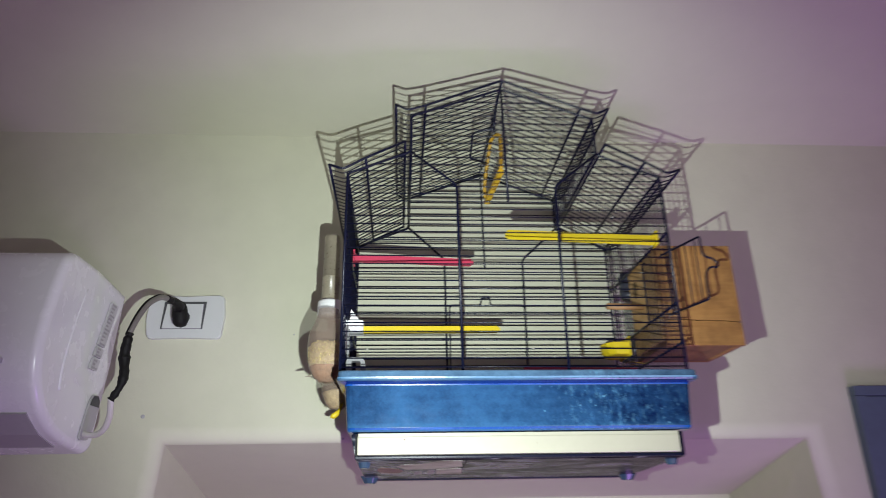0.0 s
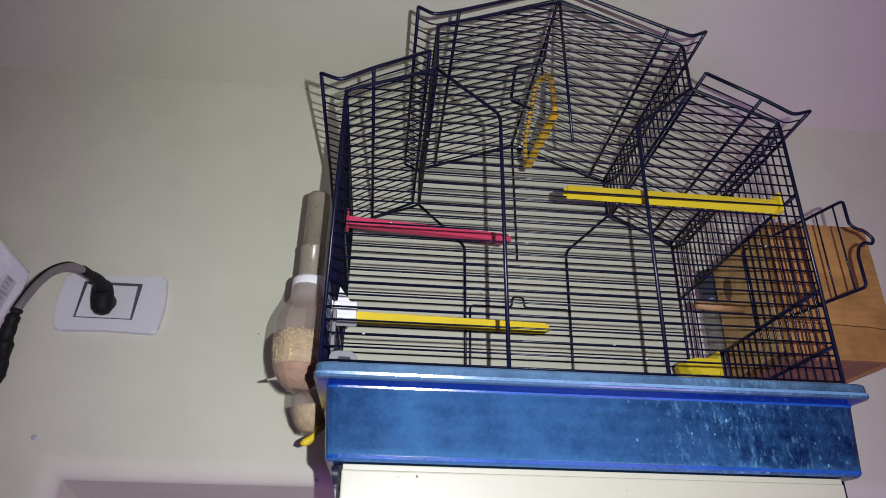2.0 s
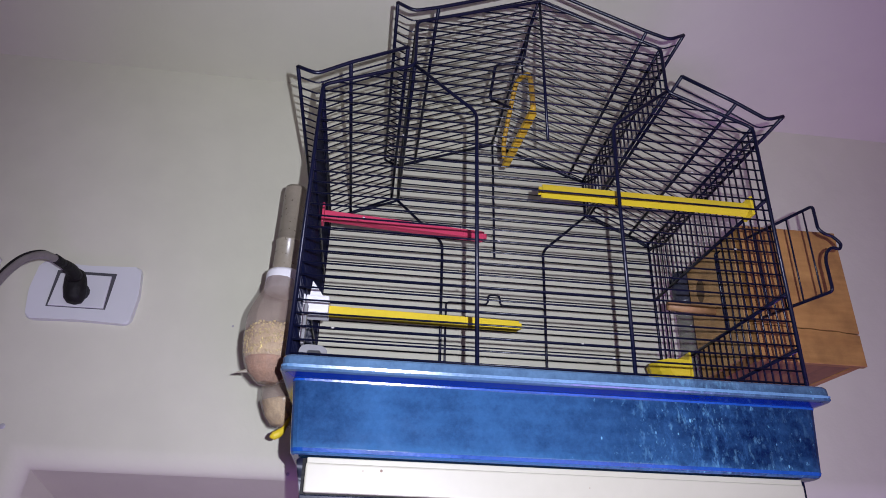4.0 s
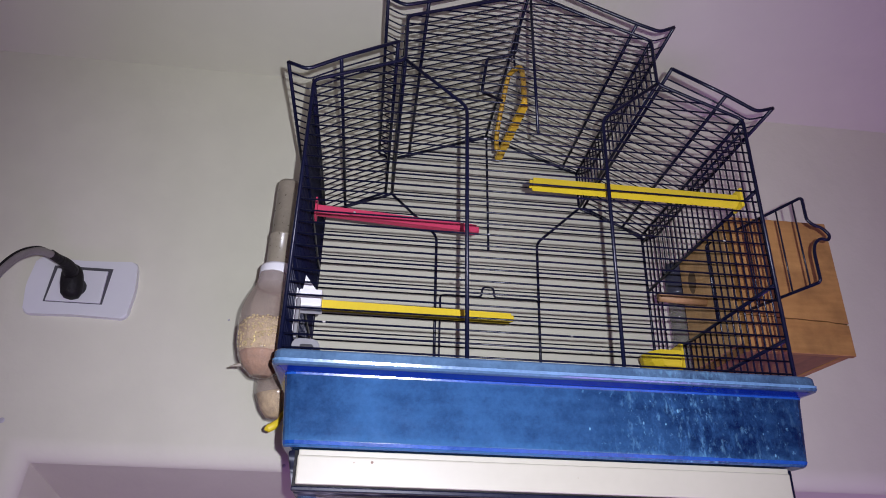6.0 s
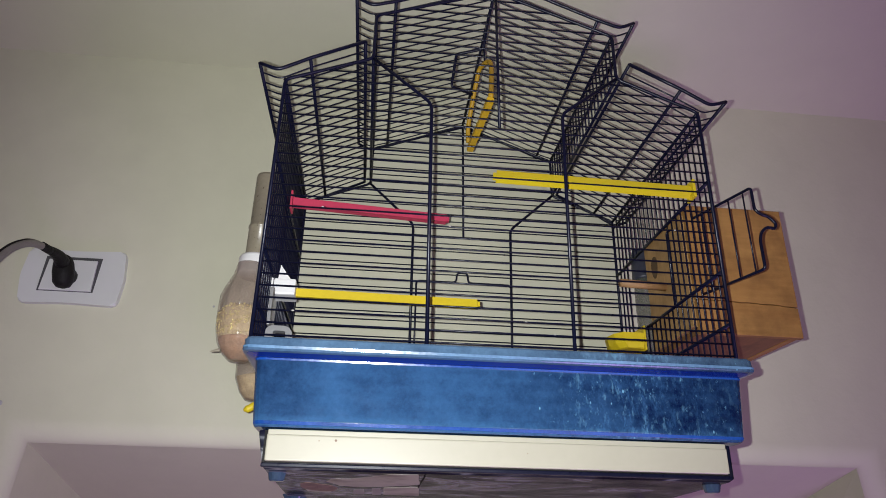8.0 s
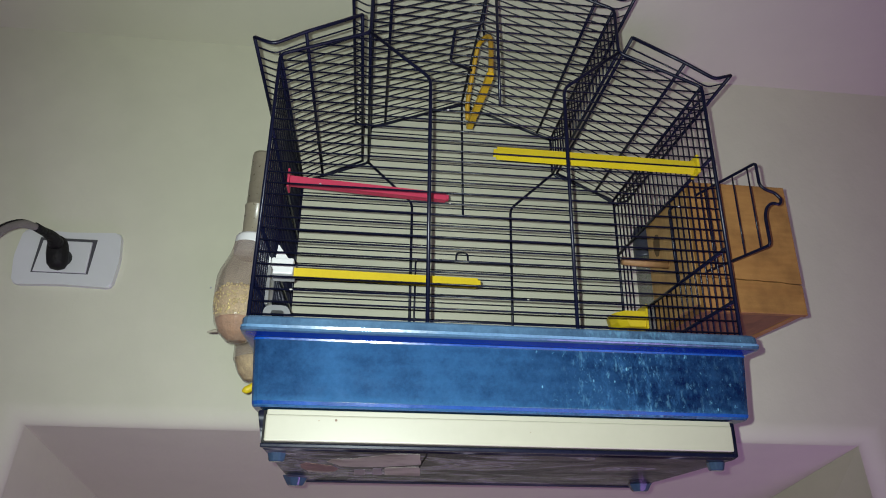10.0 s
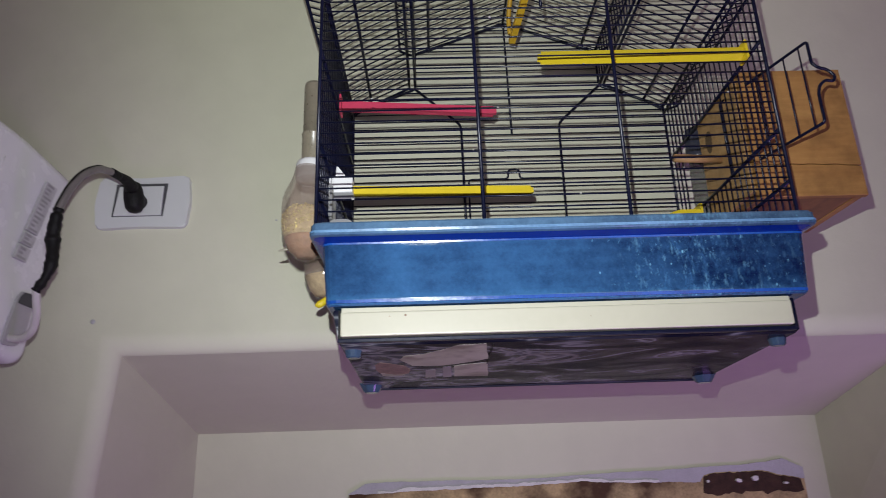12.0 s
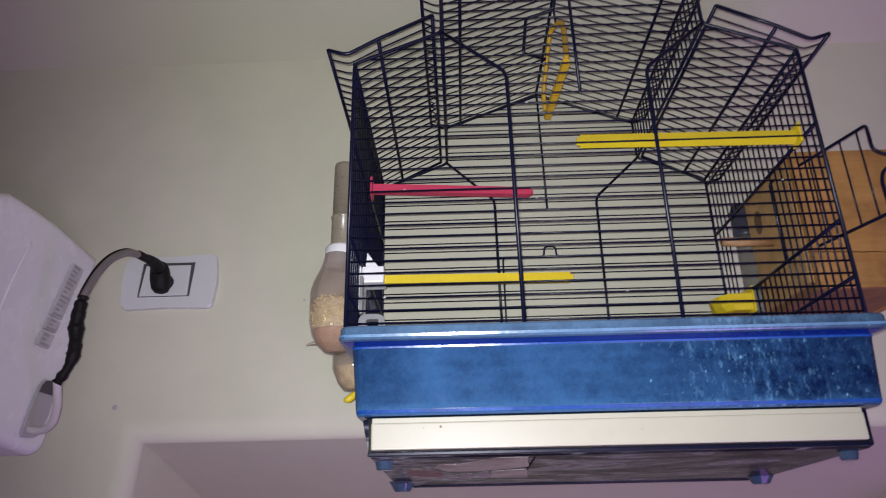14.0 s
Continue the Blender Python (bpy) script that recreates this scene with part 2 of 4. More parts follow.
FOOT = material("blue_grey_foot_plastic", (0.036, 0.058, 0.105), 0.15, vary=0.3, scale=40)
WHITE = material("ivory_plastic", (0.41, 0.395, 0.305), 0.4, vary=0.03, scale=20, stain=(0.5, 0.44, 0.3), stain_at=(0.72, 0.8), stain_scale=40)
ACWHITE = material("white_gloss_plastic", (0.76, 0.76, 0.77), 0.26, vary=0.02, scale=5)
ACGREY = material("grey_plastic", (0.40, 0.39, 0.40), 0.5, vary=0.06)
FADED = material("faded_print", (0.33, 0.32, 0.325), 0.6)
LABEL = material("silver_label", (0.48, 0.47, 0.48), 0.5, vary=0.2, scale=60)
FLATDARK = material("flat_dark", (0.06, 0.06, 0.065), 0.6)
PLATE = material("white_socket_plastic", (0.58, 0.595, 0.575), 0.35, vary=0.02)
BLACK = material("black_rubber", (0.0065, 0.006, 0.006), 0.6, vary=0.3, scale=60, bump=0.5, bump_scale=250, Specular_IOR_Level=0.22)
GREYCABLE = material("grey_cable_sheath", (0.15, 0.135, 0.125), 0.35, vary=0.2, scale=60)
CLEARCABLE = material("whitish_cable_sheath", (0.60, 0.57, 0.55), 0.4, vary=0.1, scale=60)
YELLOW = material("yellow_plastic", (0.66, 0.50, 0.012), 0.45, vary=0.08, scale=30)
AMBER = material("amber_yellow_plastic", (0.46, 0.27, 0.014), 0.5, vary=0.15, scale=40)
AMBERLIGHT = material("golden_yellow_plastic", (0.62, 0.38, 0.012), 0.5, vary=0.15, scale=40)
PINK = material("pink_plastic", (0.52, 0.045, 0.10), 0.45, vary=0.08, scale=30)
PERCHWOOD = wood_material("perch_wood", (0.52, 0.30, 0.14), (0.36, 0.19, 0.08), "X")
PINE = wood_material("pine_board", (0.41, 0.222, 0.062), (0.27, 0.13, 0.032), "X", 10)
DARKBOARD = wood_material("dark_brown_board", (0.27, 0.13, 0.045), (0.16, 0.075, 0.028), "Y", 10)
TANPLY = wood_material("pale_tan_plywood", (0.47, 0.29, 0.115), (0.35, 0.20, 0.075), "Z", 16)
DIRT = material("brown_dirt", (0.23, 0.16, 0.12), 0.8, vary=0.4, scale=120, bump=0.8, bump_scale=300)
PAPER = material("soiled_cream_paper", (0.40, 0.385, 0.315), 0.35, vary=0.25, scale=25, stain=(0.14, 0.115, 0.10), stain_at=(0.48, 0.66), stain_scale=26)
GREYPAPER = material("soiled_grey_paper", (0.22, 0.20, 0.225), 0.35, vary=0.3, scale=30)
BRASS = material("tarnished_brass_wire", (0.45, 0.32, 0.13), 0.3, 1.0, vary=0.3, scale=80)
WIREGLINT = material("glint_grey", (0.42, 0.41, 0.38), 0.7, vary=0.3, scale=200)
SMOKED = material("smoky_clear_plastic", (0.16, 0.17, 0.13), 0.08, vary=0.4, scale=60, Alpha=0.5)
DARKCAP = material("dark_cap_plastic", (0.035, 0.037, 0.055), 0.35, vary=0.2, scale=60)
HOLE = material("nest_hole_shadow_wood", (0.10, 0.06, 0.025), 0.9)
CLEAR = material("scratched_clear_plastic", (0.33, 0.255, 0.205), 0.12, vary=0.3, scale=50, bump=0.5, bump_scale=70, Alpha=0.42)
TUBE = material("dusty_beige_tube", (0.34, 0.30, 0.22), 0.3, vary=0.2, scale=25, Transmission_Weight=0.3)
GREYCLIP = material("grey_clip_plastic", (0.23, 0.23, 0.235), 0.4, vary=0.15)
CAP = material("white_connector_plastic", (0.78, 0.78, 0.78), 0.4, vary=0.03)
SEED = material("millet_seed", (0.78, 0.58, 0.32), 0.75, vary=0.35, scale=160, bump=0.9, bump_scale=420)
GRAIN = material("seed_husk", (0.86, 0.58, 0.24), 0.6, vary=0.5, scale=220)
SEEDPINK = material("mixed_feed", (0.50, 0.27, 0.15), 0.75, vary=0.3, scale=140, bump=0.8, bump_scale=380)


# ---- building tools ----
def part(name, bm, mat, parent=None, label="", smooth=False):
    me = bpy.data.meshes.new(name)
    bmesh.ops.recalc_face_normals(bm, faces=bm.faces[:])
    bm.to_mesh(me)
    bm.free()
    me.materials.append(mat)
    if smooth:
        for f in me.polygons:
            f.use_smooth = True
    ob = new(name, me)
    if parent is not None:
        ob.parent = parent
        ob.matrix_parent_inverse = Matrix.Translation(-base_of(parent))
    if label:
        ob["label"] = label
    return ob


def base_of(ob):
    return ob.location if ob.parent is None else Vector()


def thing(name, at, label, category, group="", kind=""):
    ob = new(name)
    ob.location = at
    ob.empty_display_size = 0.05
    return tagged(ob, label, category, group, kind)


def box(bm, x0, x1, y0, y1, z0, z1, bevel=0.0, segments=2):
    r = bmesh.ops.create_cube(bm, size=1, matrix=Matrix.Translation(((x0 + x1) / 2, (y0 + y1) / 2, (z0 + z1) / 2)) @ Matrix.Diagonal((abs(x1 - x0), abs(y1 - y0), abs(z1 - z0), 1)))
    if bevel:
        edges = list({e for v in r["verts"] for e in v.link_edges})
        bmesh.ops.bevel(bm, geom=edges, offset=bevel, segments=segments, profile=0.6, affect="EDGES")
    return bm


def boxed(x0, x1, y0, y1, z0, z1, bevel=0.0, segments=2):
    return box(bmesh.new(), x0, x1, y0, y1, z0, z1, bevel, segments)


def sweep(bm, points, radius, sides=6, closed=False):
    """A round rod along points; radius: one, or one for each point."""
    pts = [Vector(p) for p in points]
    n = len(pts)
    radii = radius if isinstance(radius, (list, tuple)) else [radius] * n
    rings, side = [], None
    for i, p in enumerate(pts):
        a = pts[i - 1] if (i or closed) else p
        b = pts[(i + 1) % n] if (i < n - 1 or closed) else p
        d1, d2 = (p - a), (b - p)
        d = (d1.normalized() if d1.length > 1e-9 else Vector()) + (d2.normalized() if d2.length > 1e-9 else Vector())
        d.normalize()
        if side is None:
            side = d.orthogonal().normalized()
        side = (side - d * side.dot(d)).normalized()
        up = d.cross(side)
        rings.append([bm.verts.new(p + radii[i] * (math.cos(k * math.tau / sides) * side + math.sin(k * math.tau / sides) * up)) for k in range(sides)])
    for i in range(n if closed else n - 1):
        r0, r1 = rings[i], rings[(i + 1) % n]
        for k in range(sides):
            bm.faces.new((r0[k], r0[(k + 1) % sides], r1[(k + 1) % sides], r1[k]))
    if not closed:
        bm.faces.new(rings[0][::-1])
        bm.faces.new(rings[-1])
    return bm


def rod(points, radius, sides=6, closed=False):
    return sweep(bmesh.new(), points, radius, sides, closed)


def rounded(points, radius, steps=4):
    """A polyline with its inner corners rounded."""
    pts = [Vector(p) for p in points]
    out = [pts[0]]
    for a, b, c in zip(pts, pts[1:], pts[2:]):
        r = min(radius, (a - b).length * 0.45, (c - b).length * 0.45)
        p, q = b + (a - b).normalized() * r, b + (c - b).normalized() * r
        for k in range(steps + 1):
            t = k / steps
            out.append(p * (1 - t) ** 2 + b * 2 * t * (1 - t) + q * t * t)
    return out + [pts[-1]]


def smooth_line(points, steps=6):
    """A soft curve through points."""
    p = [Vector(q) for q in points]
    p = [2 * p[0] - p[1]] + p + [2 * p[-1] - p[-2]]
    out = []
    for a, b, c, d in zip(p, p[1:], p[2:], p[3:]):
        for k in range(steps):
            t = k / steps
            out.append(0.5 * (2 * b + (c - a) * t + (2 * a - 5 * b + 4 * c - d) * t * t + (3 * b - a - 3 * c + d) * t ** 3))
    return out + [p[-2]]


def spun(profile, centre, steps=24, squash=(1, 1)):
    """A body of revolution round the upright axis through centre, from rows of radius and height."""
    bm = bmesh.new()
    rings = [[bm.verts.new((centre[0] + r * squash[0] * math.cos(k * math.tau / steps), centre[1] + r * squash[1] * math.sin(k * math.tau / steps), centre[2] + z)) for k in range(steps)] for r, z in profile]
    for a, b in zip(rings, rings[1:]):
        for k in range(steps):
            bm.faces.new((a[k], a[(k + 1) % steps], b[(k + 1) % steps], b[k]))
    bm.faces.new(rings[0][::-1])
    bm.faces.new(rings[-1])
    return bm


def prism(outline, axis, lo, hi, bevel=0.0, segments=3):
    """An outline of two coordinates pushed along an axis ("x": outline in y, z; "y": in x, z; "z": in x, y)."""
    bm = bmesh.new()

    def at(a, b, s):
        return {"x": (s, a, b), "y": (a, s, b), "z": (a, b, s)}[axis]

    low, high = [bm.verts.new(at(a, b, lo)) for a, b in outline], [bm.verts.new(at(a, b, hi)) for a, b in outline]
    n = len(outline)
    for k in range(n):
        bm.faces.new((low[k], low[(k + 1) % n], high[(k + 1) % n], high[k]))
    ends = [bm.faces.new(low[::-1]), bm.faces.new(high)]
    if bevel:
        bmesh.ops.bevel(bm, geom=[e for f in ends for e in f.edges], offset=bevel, segments=segments, profile=0.5, affect="EDGES")
    for f in bm.faces:
        if len(f.verts) > 8:
            for e in f.edges:
                e.smooth = False
    return bm


# ---- room ----
WALL, CEILING = 1.172, 2.422
NX0, NX1, NZ, NBACK = -0.420, 0.672, 1.855, 1.52  # niche in the wall
ROOM = (-2.2, 1.9, -1.6)  # west, east, south


def structure(name, bm, mat, label, category):
    return tagged(part(name, bm, mat), label, category, kind="structure")


W0, W1, S0 = ROOM
ROUND = 0.022  # softened plaster corners of the niche
FALL = 0.089 / (NBACK - WALL)


def niche_wall():
    """The wall with its niche in one skin: the edge of the opening is rounded, and the soffit falls towards the back."""
    bm, rings, steps, back = bmesh.new(), [], 14, WALL + 0.45

    def opening(out, y, sag=0.0):
        left, right, top = NX0 - out, NX1 + out, NZ + out - sag
        flare = 0.026 * max(0.0, 1 - (y - WALL) / 0.2)  # the jambs open out a little lower down
        return [bm.verts.new(p) for p in ((left - flare, y, 0), (left - flare, y, NZ - 0.3), (left, y, top), (right, y, top), (right + flare, y, NZ - 0.3), (right + flare, y, 0))]

    for k in range(steps + 1):
        a = k * math.pi / 2 / steps
        depth = ROUND * (1 - math.cos(a))
        rings.append(opening(ROUND * (1 - math.sin(a)), WALL + depth, FALL * depth))
    for y in (NBACK, back):
        rings.append(opening(0, y, FALL * (y - WALL)))
    for k, (a, b) in enumerate(zip(rings, rings[1:])):
        for i in range(5):
            bm.faces.new((a[i], a[i + 1], b[i + 1], b[i])).smooth = k < steps
    outer = []
    for y in (WALL, back):
        outer.append([bm.verts.new(p) for p in ((W0, y, 0), (W0, y, NZ - 0.3), (W0, y, CEILING), (W1, y, CEILING), (W1, y, NZ - 0.3), (W1, y, 0))])
    for ring, rim in ((rings[0], outer[0]), (rings[-1], outer[1])):
        for i in range(5):
            bm.faces.new((ring[i], ring[i + 1], rim[i + 1], rim[i]))
    for i in range(5):
        bm.faces.new((outer[0][i], outer[0][i + 1], outer[1][i + 1], outer[1][i]))
    return bm


structure("wall_north", niche_wall(), PAINT, "cream painted plaster wall with a deep niche", "wall")
structure("niche_back", boxed(NX0 - 0.03, NX1 + 0.03, NBACK, WALL + 0.45, 0, NZ - 0.089), PAINT, "cream plastered back wall of the niche", "wall")
structure("wall_west", boxed(W0 - 0.15, W0, S0, WALL + 0.45, 0, CEILING), PAINT, "plain cream side wall", "wall")
structure("wall_east", boxed(W1, W1 + 0.15, S0, WALL + 0.45, 0, CEILING), PAINT, "plain cream side wall", "wall")
# The opening in this unseen wall is made up to hold the fill light.
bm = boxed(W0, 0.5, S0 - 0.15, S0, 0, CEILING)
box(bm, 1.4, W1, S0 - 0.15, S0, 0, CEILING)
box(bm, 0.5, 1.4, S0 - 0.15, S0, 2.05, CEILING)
structure("wall_south", bm, PAINT, "unseen plain cream wall with an invented doorway", "wall")
structure("ceiling", boxed(W0, W1, S0, WALL + 0.45, CEILING, CEILING + 0.12), CEIL, "flat off-white painted ceiling", "ceiling")
# Unseen floor; its pale colour is chosen to bounce light upwards.
structure("floor", boxed(W0, W1, S0, WALL + 0.45, -0.12, 0), FLOOR, "plain pinkish beige tiled floor", "floor")

# Broken plaster edge over bare mortar, low in the niche.
rng = random.Random(4)


def wave(x, size, seed):
    return noise.fractal(Vector((x * size, seed, 0.3)), 0.7, 2.1, 5)


def along(knots, x):
    """Height at x on a line through knots."""
    for (xa, za), (xb, zb) in zip(knots, knots[1:]):
        if x <= xb:
            return za + (zb - za) * (x - xa) / (xb - xa)
    return knots[-1][1]


TOP = [(-0.155, 1.659), (-0.125, 1.675), (-0.067, 1.677), (0.127, 1.674), (0.322, 1.680), (0.521, 1.686), (0.571, 1.690), (0.597, 1.695), (0.630, 1.679)]
LOW = [(-0.155, 1.657), (0.010, 1.6625), (0.126, 1.6625), (0.243, 1.667), (0.320, 1.6625), (0.448, 1.660), (0.456, 1.671), (0.500, 1.675), (0.559, 1.6755), (0.587, 1.668), (0.630, 1.660)]
xs = [-0.155 + 0.785 * k / 220 for k in range(221)]
top = [(x, along(TOP, x) + 0.0012 * wave(x, 14, 5.0) + 0.0006 * wave(x, 70, 8.0)) for x in xs]
low = [(x, min(along(LOW, x) + 0.0016 * wave(x, 22, 9.0) + 0.0010 * wave(x, 90, 4.0), along(TOP, x) - 0.0012)) for x in xs]
mid = [(x, z + max(0.0010, 0.0045 + 0.0030 * wave(x, 30, 3.0))) for x, z in low]
structure("bare_mortar", prism([(xs[0], 1.30), *low, (xs[-1], 1.30)], "y", NBACK - 0.004, NBACK), BROWN, "bare ochre mortar where the plaster has broken off", "mortar")
structure("plaster_edge", prism(top + low[::-1], "y", NBACK - 0.0055, NBACK - 0.001), PLASTER, "smeared lilac-grey plaster along the broken edge", "plaster")
structure("plaster_ridge", prism(mid[14:150] + low[149:13:-1], "y", NBACK - 0.0085, NBACK - 0.0056), WHITEPLASTER, "thin raised white plaster ridge on the broken edge", "plaster")
# Broken-out hollow at one end, its dark painted on a flat piece, with pale crumbs left in it
pit = [(x, z - 0.0006 - 0.0022 * abs(wave(x, 60, 13.0))) for x, z in low if 0.452 < x < 0.626]
pit += [(0.626 - 0.174 * k / 24, 1.640 + 0.006 * wave(k / 24, 9, 15.0)) for k in range(25)]
structure("broken_hollow", prism(pit, "y", NBACK - 0.0052, NBACK - 0.0041), PITDARK, "dark broken-out hollow under the plaster edge", "hollow")
for x, z, w, h in ((0.5136, 1.6605, 0.0055, 0.0035), (0.5425, 1.6630, 0.0065, 0.0045), (0.4604, 1.6605, 0.0022, 0.0030), (0.5942, 1.6540, 0.0050, 0.0022)):
    outline = [(x + w * math.cos(a) * rng.uniform(0.7, 1.1), z + h * math.sin(a) * rng.uniform(0.6, 1.1)) for a in [i * math.tau / 9 for i in range(9)]]
    structure("plaster_chip", prism(outline, "y", NBACK - rng.uniform(0.009, 0.013), NBACK - 0.003), WHITEPLASTER, "chipped white plaster lump on the broken edge", "plaster")

# Blue-grey door beside the niche, flush in a slim frame.
door = structure("door_1", boxed(0.772, 1.57, WALL - 0.016, WALL + 0.02, 0.01, 1.915, 0.002), DOORBLUE, "blue-grey painted door, closed", "door")
for name, dims in (("door_frame", (0.752, 0.7715, WALL - 0.018, WALL, 0.0, 1.9155)), ("door_head", (0.752, 1.59, WALL - 0.018, WALL, 1.916, 1.933)), ("door_frame", (1.5705, 1.59, WALL - 0.018, WALL, 0.0, 1.9155))):
    part(name, boxed(*dims, 0.001), DOORBLUE, door)

# Small mark on the wall.
for x, z, size in ((-0.4535, 1.8925, 1.0), (-0.2181, 2.0293, 0.45), (-0.1277, 1.8541, 0.6)):
    nick = part("wall_nick", spun([(0.0012 * size, 0), (0.0034 * size, 0.0006), (0.002 * size, 0.0012)], (0, 0, 0), 10), ACGREY)
    tagged(nick, "small dark nick in the cream wall paint", "nick", "nicks in the wall paint")
    nick.matrix_world = pose(x, WALL, z, 90, 0, 0)


# ---- split air conditioner ----
def air_conditioner():
    X1, X0 = -0.507, -1.30
    ac = thing("air_conditioner", (X1, WALL, 1.83), "white glossy wall-mounted split air conditioner unit, closed", "air conditioner")
    back = WALL - 0.004
    profile = [(back, 2.098), (1.06, 2.106), (0.975, 2.104), (0.952, 2.09), (0.938, 2.05), (0.924, 1.99), (0.919, 1.945), (0.93, 1.905), (0.955, 1.872), (0.995, 1.849), (1.05, 1.836), (1.112, 1.829), (1.126, 1.836), (1.150, 1.96)]
    soft = [(p.y, p.z) for p in rounded([(0, a, b) for a, b in profile], 0.02, 3)]
    body, rings = bmesh.new(), []
    ends = [(X0, 0.0)] + [(X1 - 0.012 + 0.012 * math.sin(k * math.pi / 12), 0.012 * (1 - math.cos(k * math.pi / 12))) for k in range(7)]
    for x, inset in ends:
        rings.append([body.verts.new((x, 1.045 + (y - 1.045) * (1 - inset / 0.125), 1.968 + (z - 1.968) * (1 - inset / 0.138))) for y, z in soft])
    for a, o in zip(rings, rings[1:]):
        for k in range(len(a)):
            body.faces.new((a[k], a[(k + 1) % len(a)], o[(k + 1) % len(a)], o[k]))
    for f in (body.faces.new(rings[0][::-1]), body.faces.new(rings[-1])):
        for e in f.edges:
            e.smooth = False
    part("body", body, ACWHITE, ac, smooth=True)
    rib = smooth_line([(X1 - 0.0002, 1.022, 2.062), (X1, 1.002, 2.0), (X1 - 0.0004, 0.99, 1.94), (X1 - 0.0008, 0.992, 1.905)])
    part("moulded_rib", rod(rib, [0.0010 + 0.0022 * k / len(rib) for k in range(len(rib))], 8), ACWHITE, ac, smooth=True)
    # Front: louvre flap, its slot and a badge
    part("louvre_flap", prism([(0.917, 1.925), (0.9275, 1.895), (0.949, 1.868), (0.9525, 1.8712), (0.932, 1.897), (0.921, 1.926)], "x", X0 + 0.04, X1 - 0.055, 0.001), ACWHITE, ac)
    part("louvre_slot", prism([(0.914, 1.934), (0.920, 1.928), (0.924, 1.930), (0.924, 1.936)], "x", X0 + 0.03, X1 - 0.045), ACGREY, ac)
    part("flap_pivot", boxed(X1 - 0.062, X1 - 0.052, 0.922, 0.93, 1.885, 1.893, 0.002), FLATDARK, ac)
    part("badge", prism([(0.9275, 2.02), (0.9325, 2.042), (0.9355, 2.042), (0.9305, 2.02)], "x", X1 - 0.105, X1 - 0.08), ACGREY, ac, "small grey badge")
    part("lower_grille", prism([(0.958, 1.868), (1.0, 1.846), (1.05, 1.834), (1.052, 1.837), (1.002, 1.849), (0.960, 1.871)], "x", X0 + 0.03, X1 - 0.02), ACGREY, ac)
    # Rating label with bars of print
    tilt = lambda v, u: (1.118 - 0.042 * (1 - v) + u, 2.066 - 0.118 * (1 - v))
    lab = []
    for v0, v1 in ((0.36, 1.0), (0.20, 0.33), (0.02, 0.17)):
        (ya, za), (yb, zb) = tilt(v0, 0), tilt(v1, 0)
        quad = [(ya - 0.012, za), (ya + 0.012, za), (yb + 0.012, zb), (yb - 0.012, zb)]
        lab.append(part("label_sticker", prism(quad, "x", X1 + 0.0005, X1 + 0.0042), LABEL, ac, "grey printed rating label"))
        for k in range(3 if v1 - v0 < 0.3 else 12):
            f = (k + 0.5) / (3 if v1 - v0 < 0.3 else 12)
            y, z = ya + (yb - ya) * f, za + (zb - za) * f
            part("print_bar", boxed(X1 + 0.0043, X1 + 0.0047, y - 0.009, y + 0.008 - 0.003 * (k * 7 % 4), z - 0.0016, z + 0.0012), FADED, lab[-1])
    # Cable pocket at the lower back corner
    pocket = rounded([(0, 1.096, 1.915), (0, 1.112, 1.917), (0, 1.120, 1.908), (0, 1.114, 1.872), (0, 1.100, 1.848), (0, 1.070, 1.846), (0, 1.076, 1.872), (0, 1.088, 1.908), (0, 1.096, 1.915)], 0.008, 4)[:-1]
    part("cable_pocket", prism([(p.y, p.z) for p in pocket], "x", X1 + 0.0005, X1 + 0.0035), ACGREY, ac)
    # The mouth is a flat dark piece, its shade painted on.
    part("pocket_mouth", prism([(1.087, 1.899), (1.117, 1.899), (1.118, 1.908), (1.111, 1.9155), (1.097, 1.914), (1.090, 1.907)], "x", X1 + 0.004, X1 + 0.0046), FLATDARK, ac)
    return ac


air_conditioner()


# ---- socket, plug and cable ----
def socket():
    s = thing("wall_socket", (-0.405, WALL, 2.02), "white rectangular wall socket plate with one plug in it", "socket")
    out = [(p.x, p.z) for p in rounded([(-0.405, 0, 2.022), (-0.341, 0, 2.020), (-0.337, 0, 2.058), (-0.341, 0, 2.097), (-0.405, 0, 2.094), (-0.463, 0, 2.097), (-0.468, 0, 2.058), (-0.463, 0, 2.020), (-0.405, 0, 2.022)], 0.007, 4)[:-1]]
    part("plate", prism(out, "y", WALL - 0.009, WALL, 0.003), PLATE, s)
    # Shadow gap round the module, painted as a flat dark plate.
    gap = [(-0.4425, 2.0368), (-0.3725, 2.0368), (-0.3690, 2.085), (-0.4400, 2.085)]
    part("module_gap", prism(gap, "y", WALL - 0.0098, WALL - 0.006), FLATDARK, s, "dark plate for the shaded gap round the socket module")
    part("module", prism([(-0.4395, 2.0375), (-0.3745, 2.0375), (-0.3740, 2.0805), (-0.4350, 2.0805)], "y", WALL - 0.0125, WALL - 0.006, 0.001), PLATE, s)
    return s


socket()


